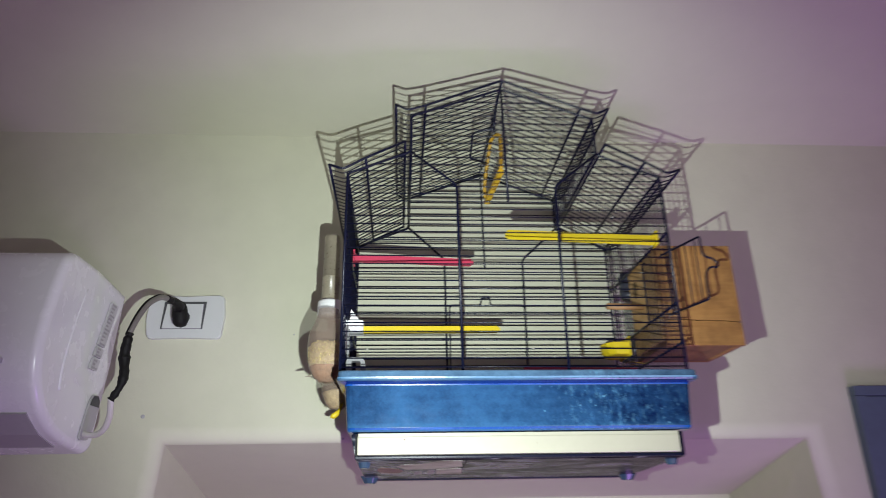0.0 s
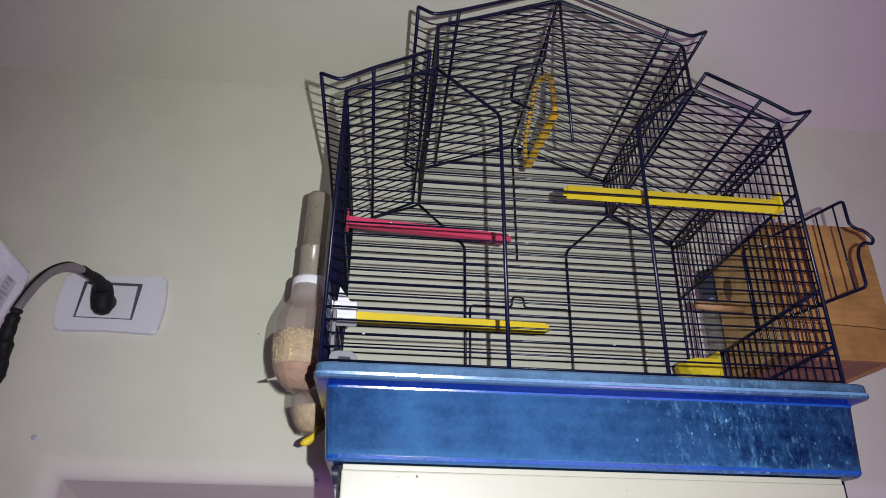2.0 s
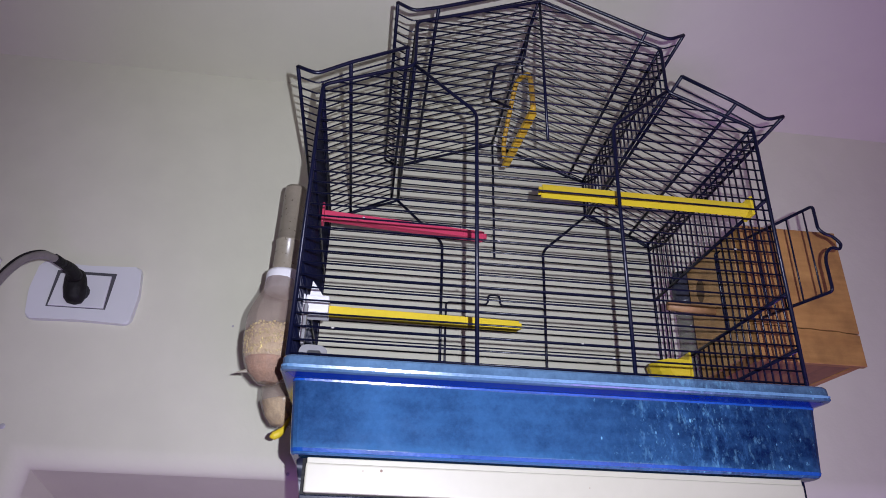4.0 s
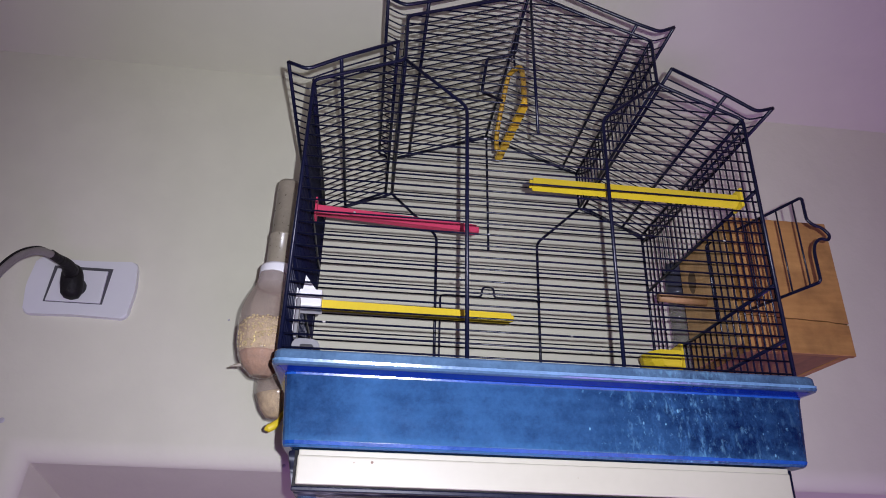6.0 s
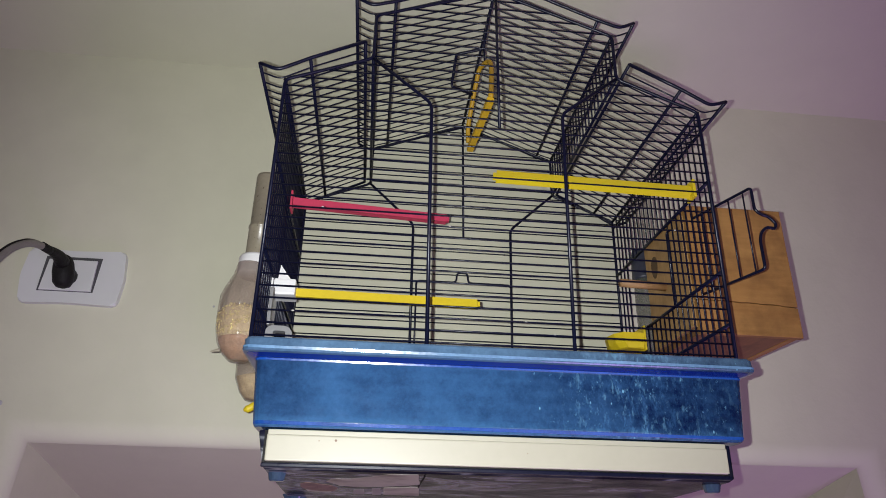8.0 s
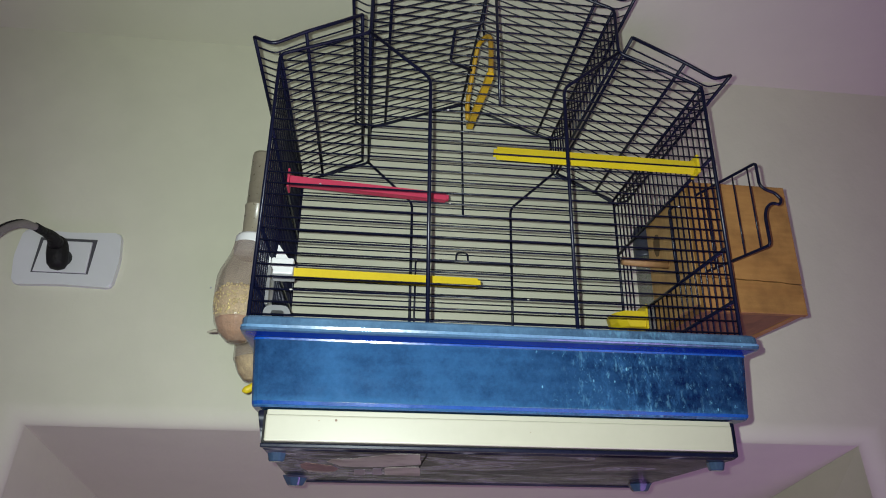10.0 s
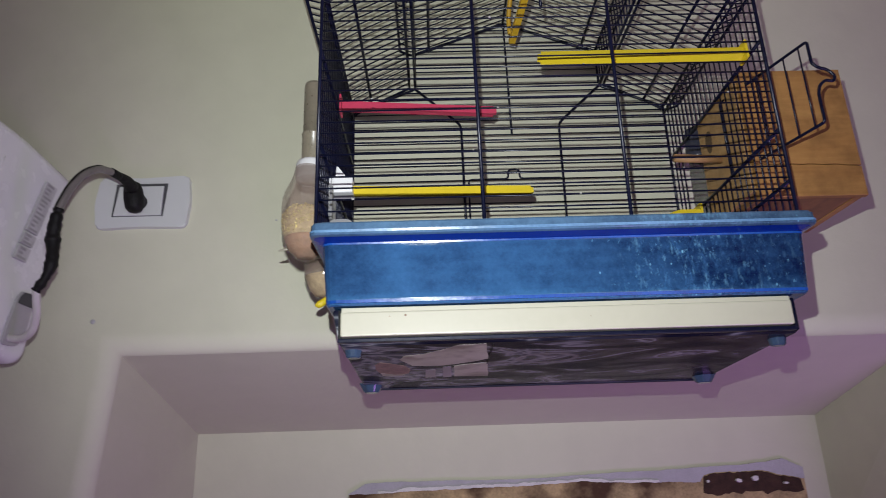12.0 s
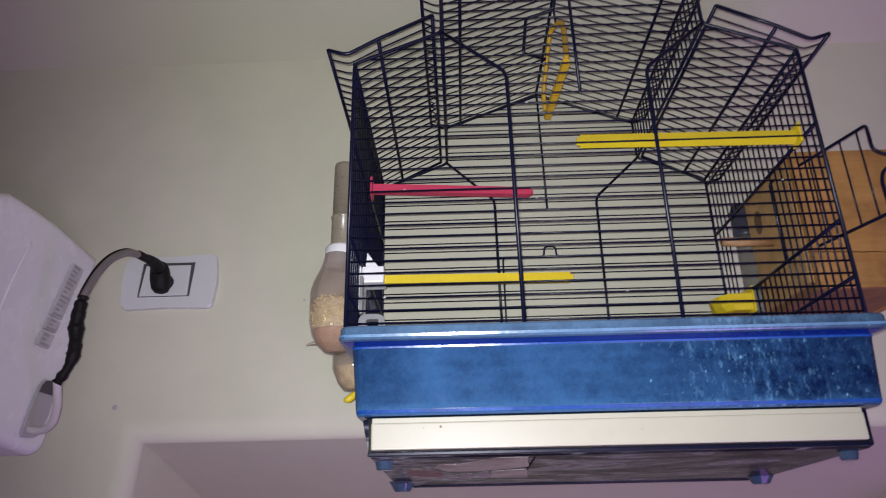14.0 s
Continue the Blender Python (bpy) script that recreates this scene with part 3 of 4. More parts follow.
def plug_and_cable():
    c = thing("power_cable", (-0.507, 1.12, 1.87), "grey power cable with black tape and a black moulded plug", "cable")
    head = rod([(-0.408, WALL - 0.030, 2.0795), (-0.4085, WALL - 0.030, 2.0765), (-0.4075, WALL - 0.030, 2.068), (-0.4055, WALL - 0.029, 2.056), (-0.4035, WALL - 0.028, 2.043), (-0.4028, WALL - 0.027, 2.0375), (-0.4026, WALL - 0.027, 2.0355)], [0.005, 0.0098, 0.0122, 0.0132, 0.0120, 0.0085, 0.003], 16)
    sweep(head, [(-0.4055, WALL - 0.034, 2.056), (-0.4055, WALL - 0.010, 2.056)], 0.0115, 14)
    part("plug", head, BLACK, c, "black moulded plug", smooth=True)
    neck = smooth_line([(-0.405, WALL - 0.040, 2.066), (-0.4045, WALL - 0.058, 2.0685), (-0.4068, WALL - 0.077, 2.0675)], 4)
    part("strain_relief", rod(neck, [0.0092 - 0.0042 * k / (len(neck) - 1) for k, _ in enumerate(neck)], 10), BLACK, c, smooth=True)
    line = [(-0.406, 1.099, 2.0672), (-0.4105, 1.077, 2.0655), (-0.4150, 1.060, 2.0600), (-0.4225, 1.044, 2.046), (-0.4295, 1.034, 2.026), (-0.4365, 1.030, 2.003), (-0.4400, 1.030, 1.990)]
    part("sheath", rod(smooth_line(line), 0.0046, 10), GREYCABLE, c, smooth=True)
    part("core", rod([p + Vector((-0.0016, -0.0018, 0.0022)) for p in smooth_line(line)], 0.0028, 8), BLACK, c, "dark core showing through the sheath", smooth=True)
    tape = [(-0.4385, 1.030, 1.996), (-0.4400, 1.030, 1.984), (-0.4425, 1.033, 1.966), (-0.4415, 1.034, 1.9535), (-0.4385, 1.032, 1.932), (-0.4425, 1.032, 1.914), (-0.4520, 1.033, 1.8980)]
    pts = smooth_line(tape)
    rng = random.Random(2)
    part("tape", rod(pts, [0.0050 + 0.0030 * math.sin(math.pi * min(1.0, k / len(pts) * 1.15)) + rng.uniform(-0.0011, 0.0012) for k, _ in enumerate(pts)], 10), BLACK, c, "lumpy black insulating tape", smooth=True)
    part("tape", rod(smooth_line([(-0.4062, 1.098, 2.0672), (-0.4095, 1.082, 2.0668)], 3), 0.0054, 10), BLACK, c, smooth=True)
    tail = [(-0.4515, 1.033, 1.8995), (-0.4535, 1.040, 1.889), (-0.4580, 1.052, 1.875), (-0.4680, 1.066, 1.8615), (-0.4800, 1.075, 1.8550), (-0.4925, 1.080, 1.8535), (-0.5060, 1.083, 1.856)]
    part("bare_sheath", rod(smooth_line(tail), 0.0045, 10), CLEARCABLE, c, "whitish bare cable sheath", smooth=True)


plug_and_cable()

# ---- bird cage ----
CX = 0.115  # middle of the cage
YF, YB = 0.880, 1.163  # front and back grilles
ZB, STEP = 1.9012, 0.01178
THIN, THICK = 0.00092, 0.0019
FOOTING = 1.8945  # the wires stand in the tray's rim
cage = thing("bird_cage", (CX, 1.0, 1.78), "navy wire bird cage with three gabled roofs and a blue tray", "bird cage")
BARS = {}


def bar(length, at, along, parent, r=THIN):
    """One straight wire; wires of one length share their mesh."""
    key = (round(length, 4), along, r)
    if key not in BARS:
        d = {"x": Vector((1, 0, 0)), "y": Vector((0, 1, 0)), "z": Vector((0, 0, 1))}[along] * (length / 2)
        bm = rod([-d, d], r, 5)
        me = bpy.data.meshes.new("bar")
        bmesh.ops.recalc_face_normals(bm, faces=bm.faces[:])
        bm.to_mesh(me)
        bm.free()
        me.materials.append(NAVY)
        for f in me.polygons:
            f.use_smooth = True
        BARS[key] = me
    ob = new("bar", BARS[key])
    ob.location = at
    ob.parent = parent
    return ob


def gable_half(z):
    """Half width of the cage's front at height z."""
    if z <= 2.190:
        return 0.2265
    if z <= 2.227:
        return 0.2265 - (z - 2.190) / 0.037 * 0.0905
    if z <= 2.287:
        return 0.136
    return max(0.0, 0.136 * (2.337 - z) / 0.050)


def end_panel(y, name):
    """Front or back grille: its thick frame, with a wire at each step of height."""
    up = [(-0.2265, FOOTING), (-0.2265, 2.190), (-0.136, 2.227), (-0.136, 2.287), (0, 2.337), (0.136, 2.287), (0.136, 2.227), (0.2265, 2.190), (0.2265, FOOTING)]
    bm = rod(rounded([(CX + a, y, b) for a, b in up], 0.006, 3), THICK, 8)
    for s in (-1, 1):
        sweep(bm, rounded([(CX + s * 0.136, y, 2.227), (CX + s * 0.071, y, 2.174 if y < 1 else 2.166), (CX + s * 0.069, y, ZB - 0.02)], 0.008, 3), THICK, 8)
    sweep(bm, [(CX, y, 2.337), (CX + 0.002, y + 0.001, 2.150)], THICK * 0.85, 8)
    panel = part(name, bm, NAVY, cage, smooth=True)
    z = ZB
    off = 0.0014 if y < 1 else -0.0014
    while z < 2.331:
        w = gable_half(z)
        bar(2 * w - 0.001, (CX, y + off, z), "x", panel)
        z += STEP
    return panel


front = end_panel(YF, "front_grille")
rear = end_panel(YB, "rear_grille")
# Small door in the rear grille, with its latch loop
dz = 2.078
part("rear_door", rod(rounded([(CX - 0.064, YB - 0.004, ZB - 0.015), (CX - 0.064, YB - 0.004, dz), (CX - 0.008, YB - 0.004, dz), (CX - 0.008, YB - 0.005, dz + 0.014), (CX + 0.008, YB - 0.005, dz + 0.014), (CX + 0.008, YB - 0.004, dz), (CX + 0.069, YB - 0.004, dz), (CX + 0.069, YB - 0.004, ZB - 0.015)], 0.006, 4), 0.0013, 6), NAVY, cage, "small wire door with a latch loop", smooth=True)


def side_panel(x, name):
    bm = bmesh.new()
    for z, r in ((2.190, THICK), (2.178, 0.0014), (2.103, THICK), (2.000, THICK), (1.945, THICK), (ZB + 0.002, THICK)):
        sweep(bm, [(x, YF, z), (x, YB, z)], r, 8)
    panel = part(name, bm, NAVY, cage, smooth=True)
    n = 22
    for k in range(1, n + 1):
        y, low, out = YF + (YB - YF) * k / (n + 1), FOOTING, 0.0012 if x > CX else -0.0012
        # The doorway in one side interrupts the wires
        spans = [(low, 2.000), (2.103, 2.190)] if x > CX and 1.000 < y < 1.122 else [(low, 2.190)]
        for z0, z1 in spans:
            bar(z1 - z0, (x + out, y, (z0 + z1) / 2), "z", panel, 0.00105)
    return panel


side_panel(CX - 0.2265, "side_grille")
side_panel(CX + 0.2265, "side_grille")
for s in (-1, 1):
    x = CX + s * 0.136
    bm = bmesh.new()
    for z in (2.227, 2.287):
        sweep(bm, [(x, YF, z), (x, YB, z)], THICK, 8)
    clere = part("clerestory_grille", bm, NAVY, cage, smooth=True)
    for k in range(1, 23):
        bar(0.060, (x, YF + (YB - YF) * k / 23, 2.257), "z", clere, 0.0011)

RB = 1.1698


def roof(name, profile, struts, RF):
    """A roof of wires that follow one profile (offsets from the middle, heights), tied by long rods."""
    line = rounded([(CX + a, 0, b) for a, b in profile], 0.006, 3)
    bm = rod([(p.x, RF, p.z) for p in line], THICK, 8)
    sweep(bm, [(p.x, RB, p.z) for p in line], THICK, 8)
    for a, b in struts:
        sweep(bm, [(CX + a, RF, b), (CX + a, RB, b)], THICK, 8)
    panel = part(name, bm, NAVY, cage, smooth=True)
    bm = rod([(p.x - CX, 0, p.z) for p in line], 0.00092, 5)
    me = bpy.data.meshes.new("roof_wire")
    bmesh.ops.recalc_face_normals(bm, faces=bm.faces[:])
    bm.to_mesh(me)
    bm.free()
    me.materials.append(NAVY)
    for f in me.polygons:
        f.use_smooth = True
    first, pitch = 0.0165, 0.0125  # the first two wires stand wider apart
    y, k = RF + first, 0
    while y < RB - 0.004:
        ob = new("roof_wire", me)
        ob.location = (CX, y, 0.0012)
        ob.parent = panel
        k += 1
        y += first if k < 2 else pitch
    return panel


centre = [(-0.1585, 2.298), (-0.141, 2.289), (-0.115, 2.2975), (0, 2.344), (0.115, 2.2975), (0.141, 2.289), (0.1585, 2.298)]
roof("roof", centre, [(-0.1585, 2.298), (-0.115, 2.2955), (0, 2.342), (0.115, 2.2955), (0.1585, 2.298)], 0.867)
for s in (-1, 1):
    roof("roof", [(s * 0.145, 2.233), (s * 0.200, 2.2055), (s * 0.2315, 2.1870), (s * 0.2505, 2.1935)], [(s * 0.145, 2.233), (s * 0.200, 2.2035), (s * 0.2505, 2.1935)], 0.861)
# Open side door with a hooked latch
hinge, tip = Vector((0.3445, 0.998, 0)), Vector((0.384, 0.874, 0))
d = tip - hinge


def on_door(f, z, out=0.0):
    p = hinge + d * f
    return (p.x + out, p.y, z)


door_wire = rounded([on_door(0, 2.003), on_door(0, 2.097), on_door(1, 2.095), on_door(1, 2.069), on_door(1, 2.064, 0.006), on_door(1, 2.062, 0.014), on_door(1, 2.054, 0.021), on_door(1, 2.048, 0.018), on_door(1, 2.050, 0.010), on_door(1, 2.044, 0.003), on_door(1, 2.034), on_door(1, 2.003), on_door(0, 2.003)], 0.004, 4)
sd = part("side_door", rod(door_wire, 0.0016, 7), NAVY, cage, "wire side door swung open, with a hooked latch", smooth=True)
for k in range(1, 7):
    p = on_door(k * 0.155 - 0.02, 2.05)
    bar(0.092, p, "z", sd)
# Hook on the ridge
part("hanging_hook", rod(rounded([(CX, 0.93, 2.342), (CX - 0.003, 0.950, 2.312), (CX - 0.036, 0.957, 2.306), (CX - 0.040, 0.972, 2.268), (CX - 0.012, 0.985, 2.268)], 0.0035, 4), 0.0019, 7), NAVY, cage, "bent wire hook", smooth=True)


def shell(rows, capped=()):
    """Rounded rectangular rings (half width, front, back, height) joined one to the next."""
    bm = bmesh.new()
    rings = []
    for w, f, bk, z in rows:
        c = [Vector((CX - w, f, z)), Vector((CX + w, f, z)), Vector((CX + w, bk, z)), Vector((CX - w, bk, z))]
        ring = []
        for i in range(4):
            a, p, q = c[i - 1], c[i], c[(i + 1) % 4]
            u, v = p + (a - p).normalized() * 0.010, p + (q - p).normalized() * 0.010
            for k in range(5):
                t = k / 4
                ring.append(bm.verts.new(u * (1 - t) ** 2 + p * 2 * t * (1 - t) + v * t * t))
        rings.append(ring)
    for a, c in zip(rings, rings[1:]):
        for k in range(len(a)):
            bm.faces.new((a[k], a[(k + 1) % len(a)], c[(k + 1) % len(a)], c[k]))
    if 0 in capped:
        bm.faces.new(rings[0][::-1])
    if 1 in capped:
        bm.faces.new(rings[-1])
    return bm


def widened(bm):
    """The tray reaches a little further on its east side."""
    for v in bm.verts:
        if v.co.x > CX:
            v.co.x = CX + (v.co.x - CX) * 1.022
    return bm


# Blue tray: a thin tapering shell, with a dusty lip round its top; shade and light through the plastic painted deep
# blue under the lip
tray = part("tray", widened(shell([(0.2130, 0.8740, 1.136, 1.8316), (0.2143, 0.8722, 1.137, 1.8324), (0.2150, 0.8708, 1.138, 1.8345), (0.2152, 0.8702, 1.138, 1.8370), (0.2190, 0.8695, 1.146, 1.8870), (0.2194, 0.8688, 1.147, 1.8888), (0.2120, 0.8740, 1.1435, 1.8870), (0.2110, 0.8770, 1.134, 1.8345)], (0, 1))), TRAY, cage, "translucent blue plastic tray, scratched and spotted")
part("rim", shell([(0.2255, 0.8530, 1.1555, 1.8905), (0.2272, 0.8505, 1.1580, 1.8909), (0.2279, 0.8495, 1.1586, 1.8920), (0.2279, 0.8495, 1.1586, 1.8934), (0.2272, 0.8503, 1.1580, 1.8948), (0.2269, 0.8510, 1.1577, 1.9014), (0.2262, 0.8522, 1.1570, 1.9030), (0.2215, 0.8600, 1.1500, 1.9035), (0.2165, 0.8680, 1.1445, 1.9028), (0.2160, 0.8690, 1.1440, 1.8895), (0.2255, 0.8530, 1.1555, 1.8905)]), TRAYRIM, tray, "dusty pale blue lip")
part("rim_edge", shell([(0.2185, 0.8692, 1.1460, 1.8890), (0.2205, 0.8650, 1.1490, 1.8892), (0.2248, 0.8543, 1.1545, 1.8902), (0.2160, 0.8690, 1.1440, 1.8925)], (0, 1)), DEEPBLUE, tray, "glossy deep blue underside with the lip's shade painted in")
# Narrow bevelled edges, added and tilted so that the torch glints on them
for name, w, f, back, z, r, mat in (("rim_glint_bead", 0.2276, 0.8492, 1.1580, 1.8938, 0.0011, RIMEDGE), ("tray_glint_bead", 0.2192, 0.8686, 1.1460, 1.8882, 0.0008, TRAYEDGE), ("tray_glint_bead", 0.2147, 0.8696, 1.1380, 1.8347, 0.0013, TRAYEDGE)):
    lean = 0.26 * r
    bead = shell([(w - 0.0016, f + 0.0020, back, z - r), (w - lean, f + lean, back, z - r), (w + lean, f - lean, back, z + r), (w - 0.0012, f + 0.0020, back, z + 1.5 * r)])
    part(name, widened(bead) if name == "tray_glint_bead" else bead, mat, tray)
# Dark base below the tray, with the white drawer in it
bm = prism([(0.885, 1.8305), (0.885, 1.8010), (0.893, 1.7990), (1.117, 1.7875), (1.128, 1.793), (1.134, 1.8305)], "x", CX - 0.2105, CX + 0.2105, 0.003)
for v in bm.verts:
    if v.co.x < CX:
        v.co.x = CX + (v.co.x - CX) * (1 - 0.034 * min(1.0, max(0.0, (1.8305 - v.co.z) / 0.035)))
base = part("base", bm, BASE, cage, "dark translucent underside of the tray, smeared")
part("back_lip", rod([(CX - 0.202, 1.1195, 1.7872), (CX + 0.202, 1.1195, 1.7872)], 0.0016, 6), NAVY, base)
# Soiled paper and a scrap of bark that show through the tray's floor


def on_floor(name, outline, mat, label, drop=0.0, ragged=0.0012, seed=0.0):
    """A thin ragged sheet that lies along the sloping floor of the base."""
    edge, n = [], len(outline)
    for k in range(n):
        (xa, ya), (xb, yb) = outline[k], outline[(k + 1) % n]
        for f in (0.0, 0.25, 0.5, 0.75):
            x, y = xa + (xb - xa) * f, ya + (yb - ya) * f
            edge.append((x + ragged * wave(y, 60, seed + x), y + 3 * ragged * wave(x, 60, seed + 7)))
    sheet = prism(edge, "z", -0.00012 - 0.3 * drop, 0.0008)
    for v in sheet.verts:
        v.co.z += 1.7990 - (v.co.y - 0.893) * 0.0513
    return part(name, sheet, mat, base, label)


on_floor("paper_sheet", [(0.0435, 0.897), (0.018, 0.900), (0.001, 0.917), (-0.0145, 0.933), (-0.034, 0.938), (-0.039, 0.955), (-0.026, 0.987), (-0.007, 0.990), (0.018, 0.984), (0.037, 0.973), (0.049, 0.962)], PAPER, "torn cream paper sheet seen through the tray floor")
on_floor("paper_sheet", [(0.0158, 0.992), (0.0345, 0.984), (0.0498, 0.980), (0.0555, 1.054), (0.0175, 1.051)], PAPER, "beige paper scrap seen through the tray floor", 0.0003, 0.0006, 3.0)
on_floor("paper_sheet", [(-0.0137, 1.012), (-0.0030, 1.009), (-0.0030, 1.055), (-0.0145, 1.055)], GREYPAPER, "", 0.0001, 0.0008, 5.0)
on_floor("paper_sheet", [(0.0045, 0.995), (0.0130, 0.994), (0.0145, 1.052), (0.0053, 1.053)], GREYPAPER, "grey lilac paper scrap seen through the tray floor", 0.0002, 0.0008, 6.0)
on_floor("bark_scrap", [(-0.065, 0.982), (-0.058, 0.966), (-0.036, 0.981), (-0.030, 1.002), (-0.032, 1.026), (-0.047, 1.036), (-0.059, 1.032), (-0.066, 1.008)], DIRT, "brown bark scrap seen through the tray floor", 0.0004, 0.0020, 9.0)
on_floor("bark_edge", [(-0.062, 1.022), (-0.048, 1.032), (-0.036, 1.028), (-0.040, 1.038), (-0.050, 1.042), (-0.061, 1.037)], PAPER, "", 0.0006, 0.0014, 11.0)
part("floor_seam", prism([(0.896, 1.7981), (0.896, 1.7992), (0.985, 1.7946), (0.985, 1.7935)], "x", 0.0490, 0.0499), BLACK, base)
part("base_front", boxed(CX - 0.2045, CX + 0.2040, 0.8836, 0.8848, 1.8040, 1.8302), BLACK, base)
part("base_rail", boxed(CX - 0.2045, CX + 0.2045, 0.8785, 0.8845, 1.8000, 1.8034, 0.0008), NAVY, cage)
drawer = part("drawer", boxed(CX - 0.2015, CX + 0.2010, 0.8745, 0.888, 1.8045, 1.8262, 0.0016, 3), WHITE, cage, "ivory plastic drawer front, slightly stained")
part("drawer_lip", boxed(CX - 0.2008, CX + 0.2003, 0.8752, 0.888, 1.8250, 1.8302, 0.0008, 3), WHITE, drawer)
for x, z, r in ((CX - 0.144, 1.8222, 0.0011), (CX - 0.158, 1.8215, 0.0005), (CX + 0.02, 1.8165, 0.0004)):
    part("speck", rod([(x, 0.8743, z), (x, 0.8750, z)], r, 8), DIRT, drawer)
for x in (CX - 0.194, CX + 0.201):
    for y in (0.912, 1.100):
        front_foot = y < 1
        w, h = (0.0070, 0.0085) if front_foot else (0.0090, 0.0110)
        foot = bmesh.new()
        bmesh.ops.create_cone(foot, cap_ends=True, segments=8, radius1=w, radius2=w * (1.25 if front_foot else 1.75), depth=h, matrix=pose(x, y, 1.7955 if front_foot else 1.7862, 0, 0, 22.5))
        bmesh.ops.bevel(foot, geom=foot.edges[:], offset=0.0010, segments=1, affect="EDGES")
        part("foot", foot, FOOT, cage, "stubby blue-grey plastic foot", smooth=False)


# Small pale specks stand in for white glints on the wires.
rng, dried = random.Random(21), bmesh.new()
for _ in range(46):
    y = rng.choice((YF, YB, YB, YB)) - 0.001
    z = ZB + STEP * rng.randrange(0, 22)
    s = rng.uniform(0.0006, 0.0013)
    bmesh.ops.create_icosphere(dried, subdivisions=1, radius=1, matrix=Matrix.Translation((CX + rng.uniform(-0.2, 0.2), y, z + rng.uniform(-0.0008, 0.0008))) @ Matrix.Diagonal((s * 1.5, s * 0.7, s * 0.8, 1)))
tagged(part("wire_glint_specks", dried, WIREGLINT, cage, smooth=True), kind="stuff")


# ---- things in and on the cage ----
def hollow_perch(name, a, b, size, mat, label):
    """A square-edged grooved plastic perch from a to b."""
    p = thing(name, a, label, "perch", "perches in the cage")
    a, b = Vector(a), Vector(b)
    length = (b - a).length
    s = size / 2
    sect = [(-s, -s), (-s * 0.3, -s), (-s * 0.2, -s * 0.96), (s * 0.2, -s * 0.96), (s * 0.3, -s), (s, -s), (s, s), (-s, s)]
    bm = prism(sect, "x", 0, length, 0.0006)
    q = Vector((1, 0, 0)).rotation_difference(b - a).to_matrix().to_4x4()
    bmesh.ops.transform(bm, matrix=Matrix.Translation(a) @ q, verts=bm.verts[:])
    part("shaft", bm, mat, p)
    cap = prism([(0.62 * x, 0.62 * z) for x, z in sect], "x", length - 0.001, length + 0.0035, 0.0005)
    bmesh.ops.transform(cap, matrix=Matrix.Translation(a) @ q, verts=cap.verts[:])
    part("end_cap", cap, mat, p)
    return p, q


p0, _ = hollow_perch("perch", (CX + 0.214, 0.898, 2.098), (0.121, 0.926, 2.117), 0.0100, YELLOW, "yellow plastic perch fixed to the side wires")
part("flange", boxed(CX + 0.2135, CX + 0.2165, 0.889, 0.907, 2.089, 2.110, 0.0008), YELLOW, p0)
p1, _ = hollow_perch("perch", (-0.106, 1.000, 2.106), (0.077, 1.028, 2.110), 0.0095, PINK, "pink plastic perch fixed to the side wires")
part("flange", boxed(-0.108, -0.1055, 0.991, 1.009, 2.095, 2.118, 0.0008), PINK, p1)
hollow_perch("perch", (-0.090, 0.980, 1.9872), (0.112, 1.010, 1.9958), 0.0092, YELLOW, "yellow plastic perch with a white socket end")
hollow_perch("perch", (0.140, 0.962, 1.9245), (0.305, 0.968, 1.9245), 0.007, PINK, "pink plastic perch lying low in the cage")
b1 = part("perch_socket", boxed(-0.111, -0.088, 0.966, 0.992, 1.981, 1.999, 0.002), CAP)
tagged(b1, "white plastic perch socket on the side wires", "perch socket")
part("gusset", prism([(-0.109, 1.998), (-0.092, 1.998), (-0.107, 2.018)], "y", 0.977, 0.981), CAP, b1)
# Grey clip low at the corner
arch = rounded([(-0.1085, 0, 1.912), (-0.1085, 0, 1.938), (-0.0835, 0, 1.9375), (-0.0805, 0, 1.912)], 0.008, 4) + rounded([(-0.0885, 0, 1.912), (-0.0890, 0, 1.9325), (-0.1010, 0, 1.9325), (-0.1010, 0, 1.912)], 0.002, 2)
clip = part("clip_plate", prism([(p.x, p.z) for p in arch], "y", 0.935, 0.945), GREYCLIP)
tagged(clip, "grey plastic arched clip at the cage corner", "clip")
part("clip_stem", boxed(-0.1085, -0.1050, 0.935, 0.943, 1.9385, 1.978, 0.0015), GREYCLIP, clip)
# Tarnished wire twisted round the lower side rail
tie = part("tie_wire", rod(smooth_line([(0.3385, 1.145, 1.948), (0.3365, 1.125, 1.960), (0.3365, 1.085, 1.961), (0.3375, 1.040, 1.950), (0.3395, 1.025, 1.946)]), 0.0010, 6), BRASS, smooth=True)
tagged(tie, "tarnished brass wire twisted round the cage rail", "wire")
part("strand", rod(smooth_line([(0.3390, 1.150, 1.945), (0.3370, 1.120, 1.954), (0.3365, 1.080, 1.955), (0.3385, 1.050, 1.949)]), 0.0009, 6), BRASS, tie, smooth=True)


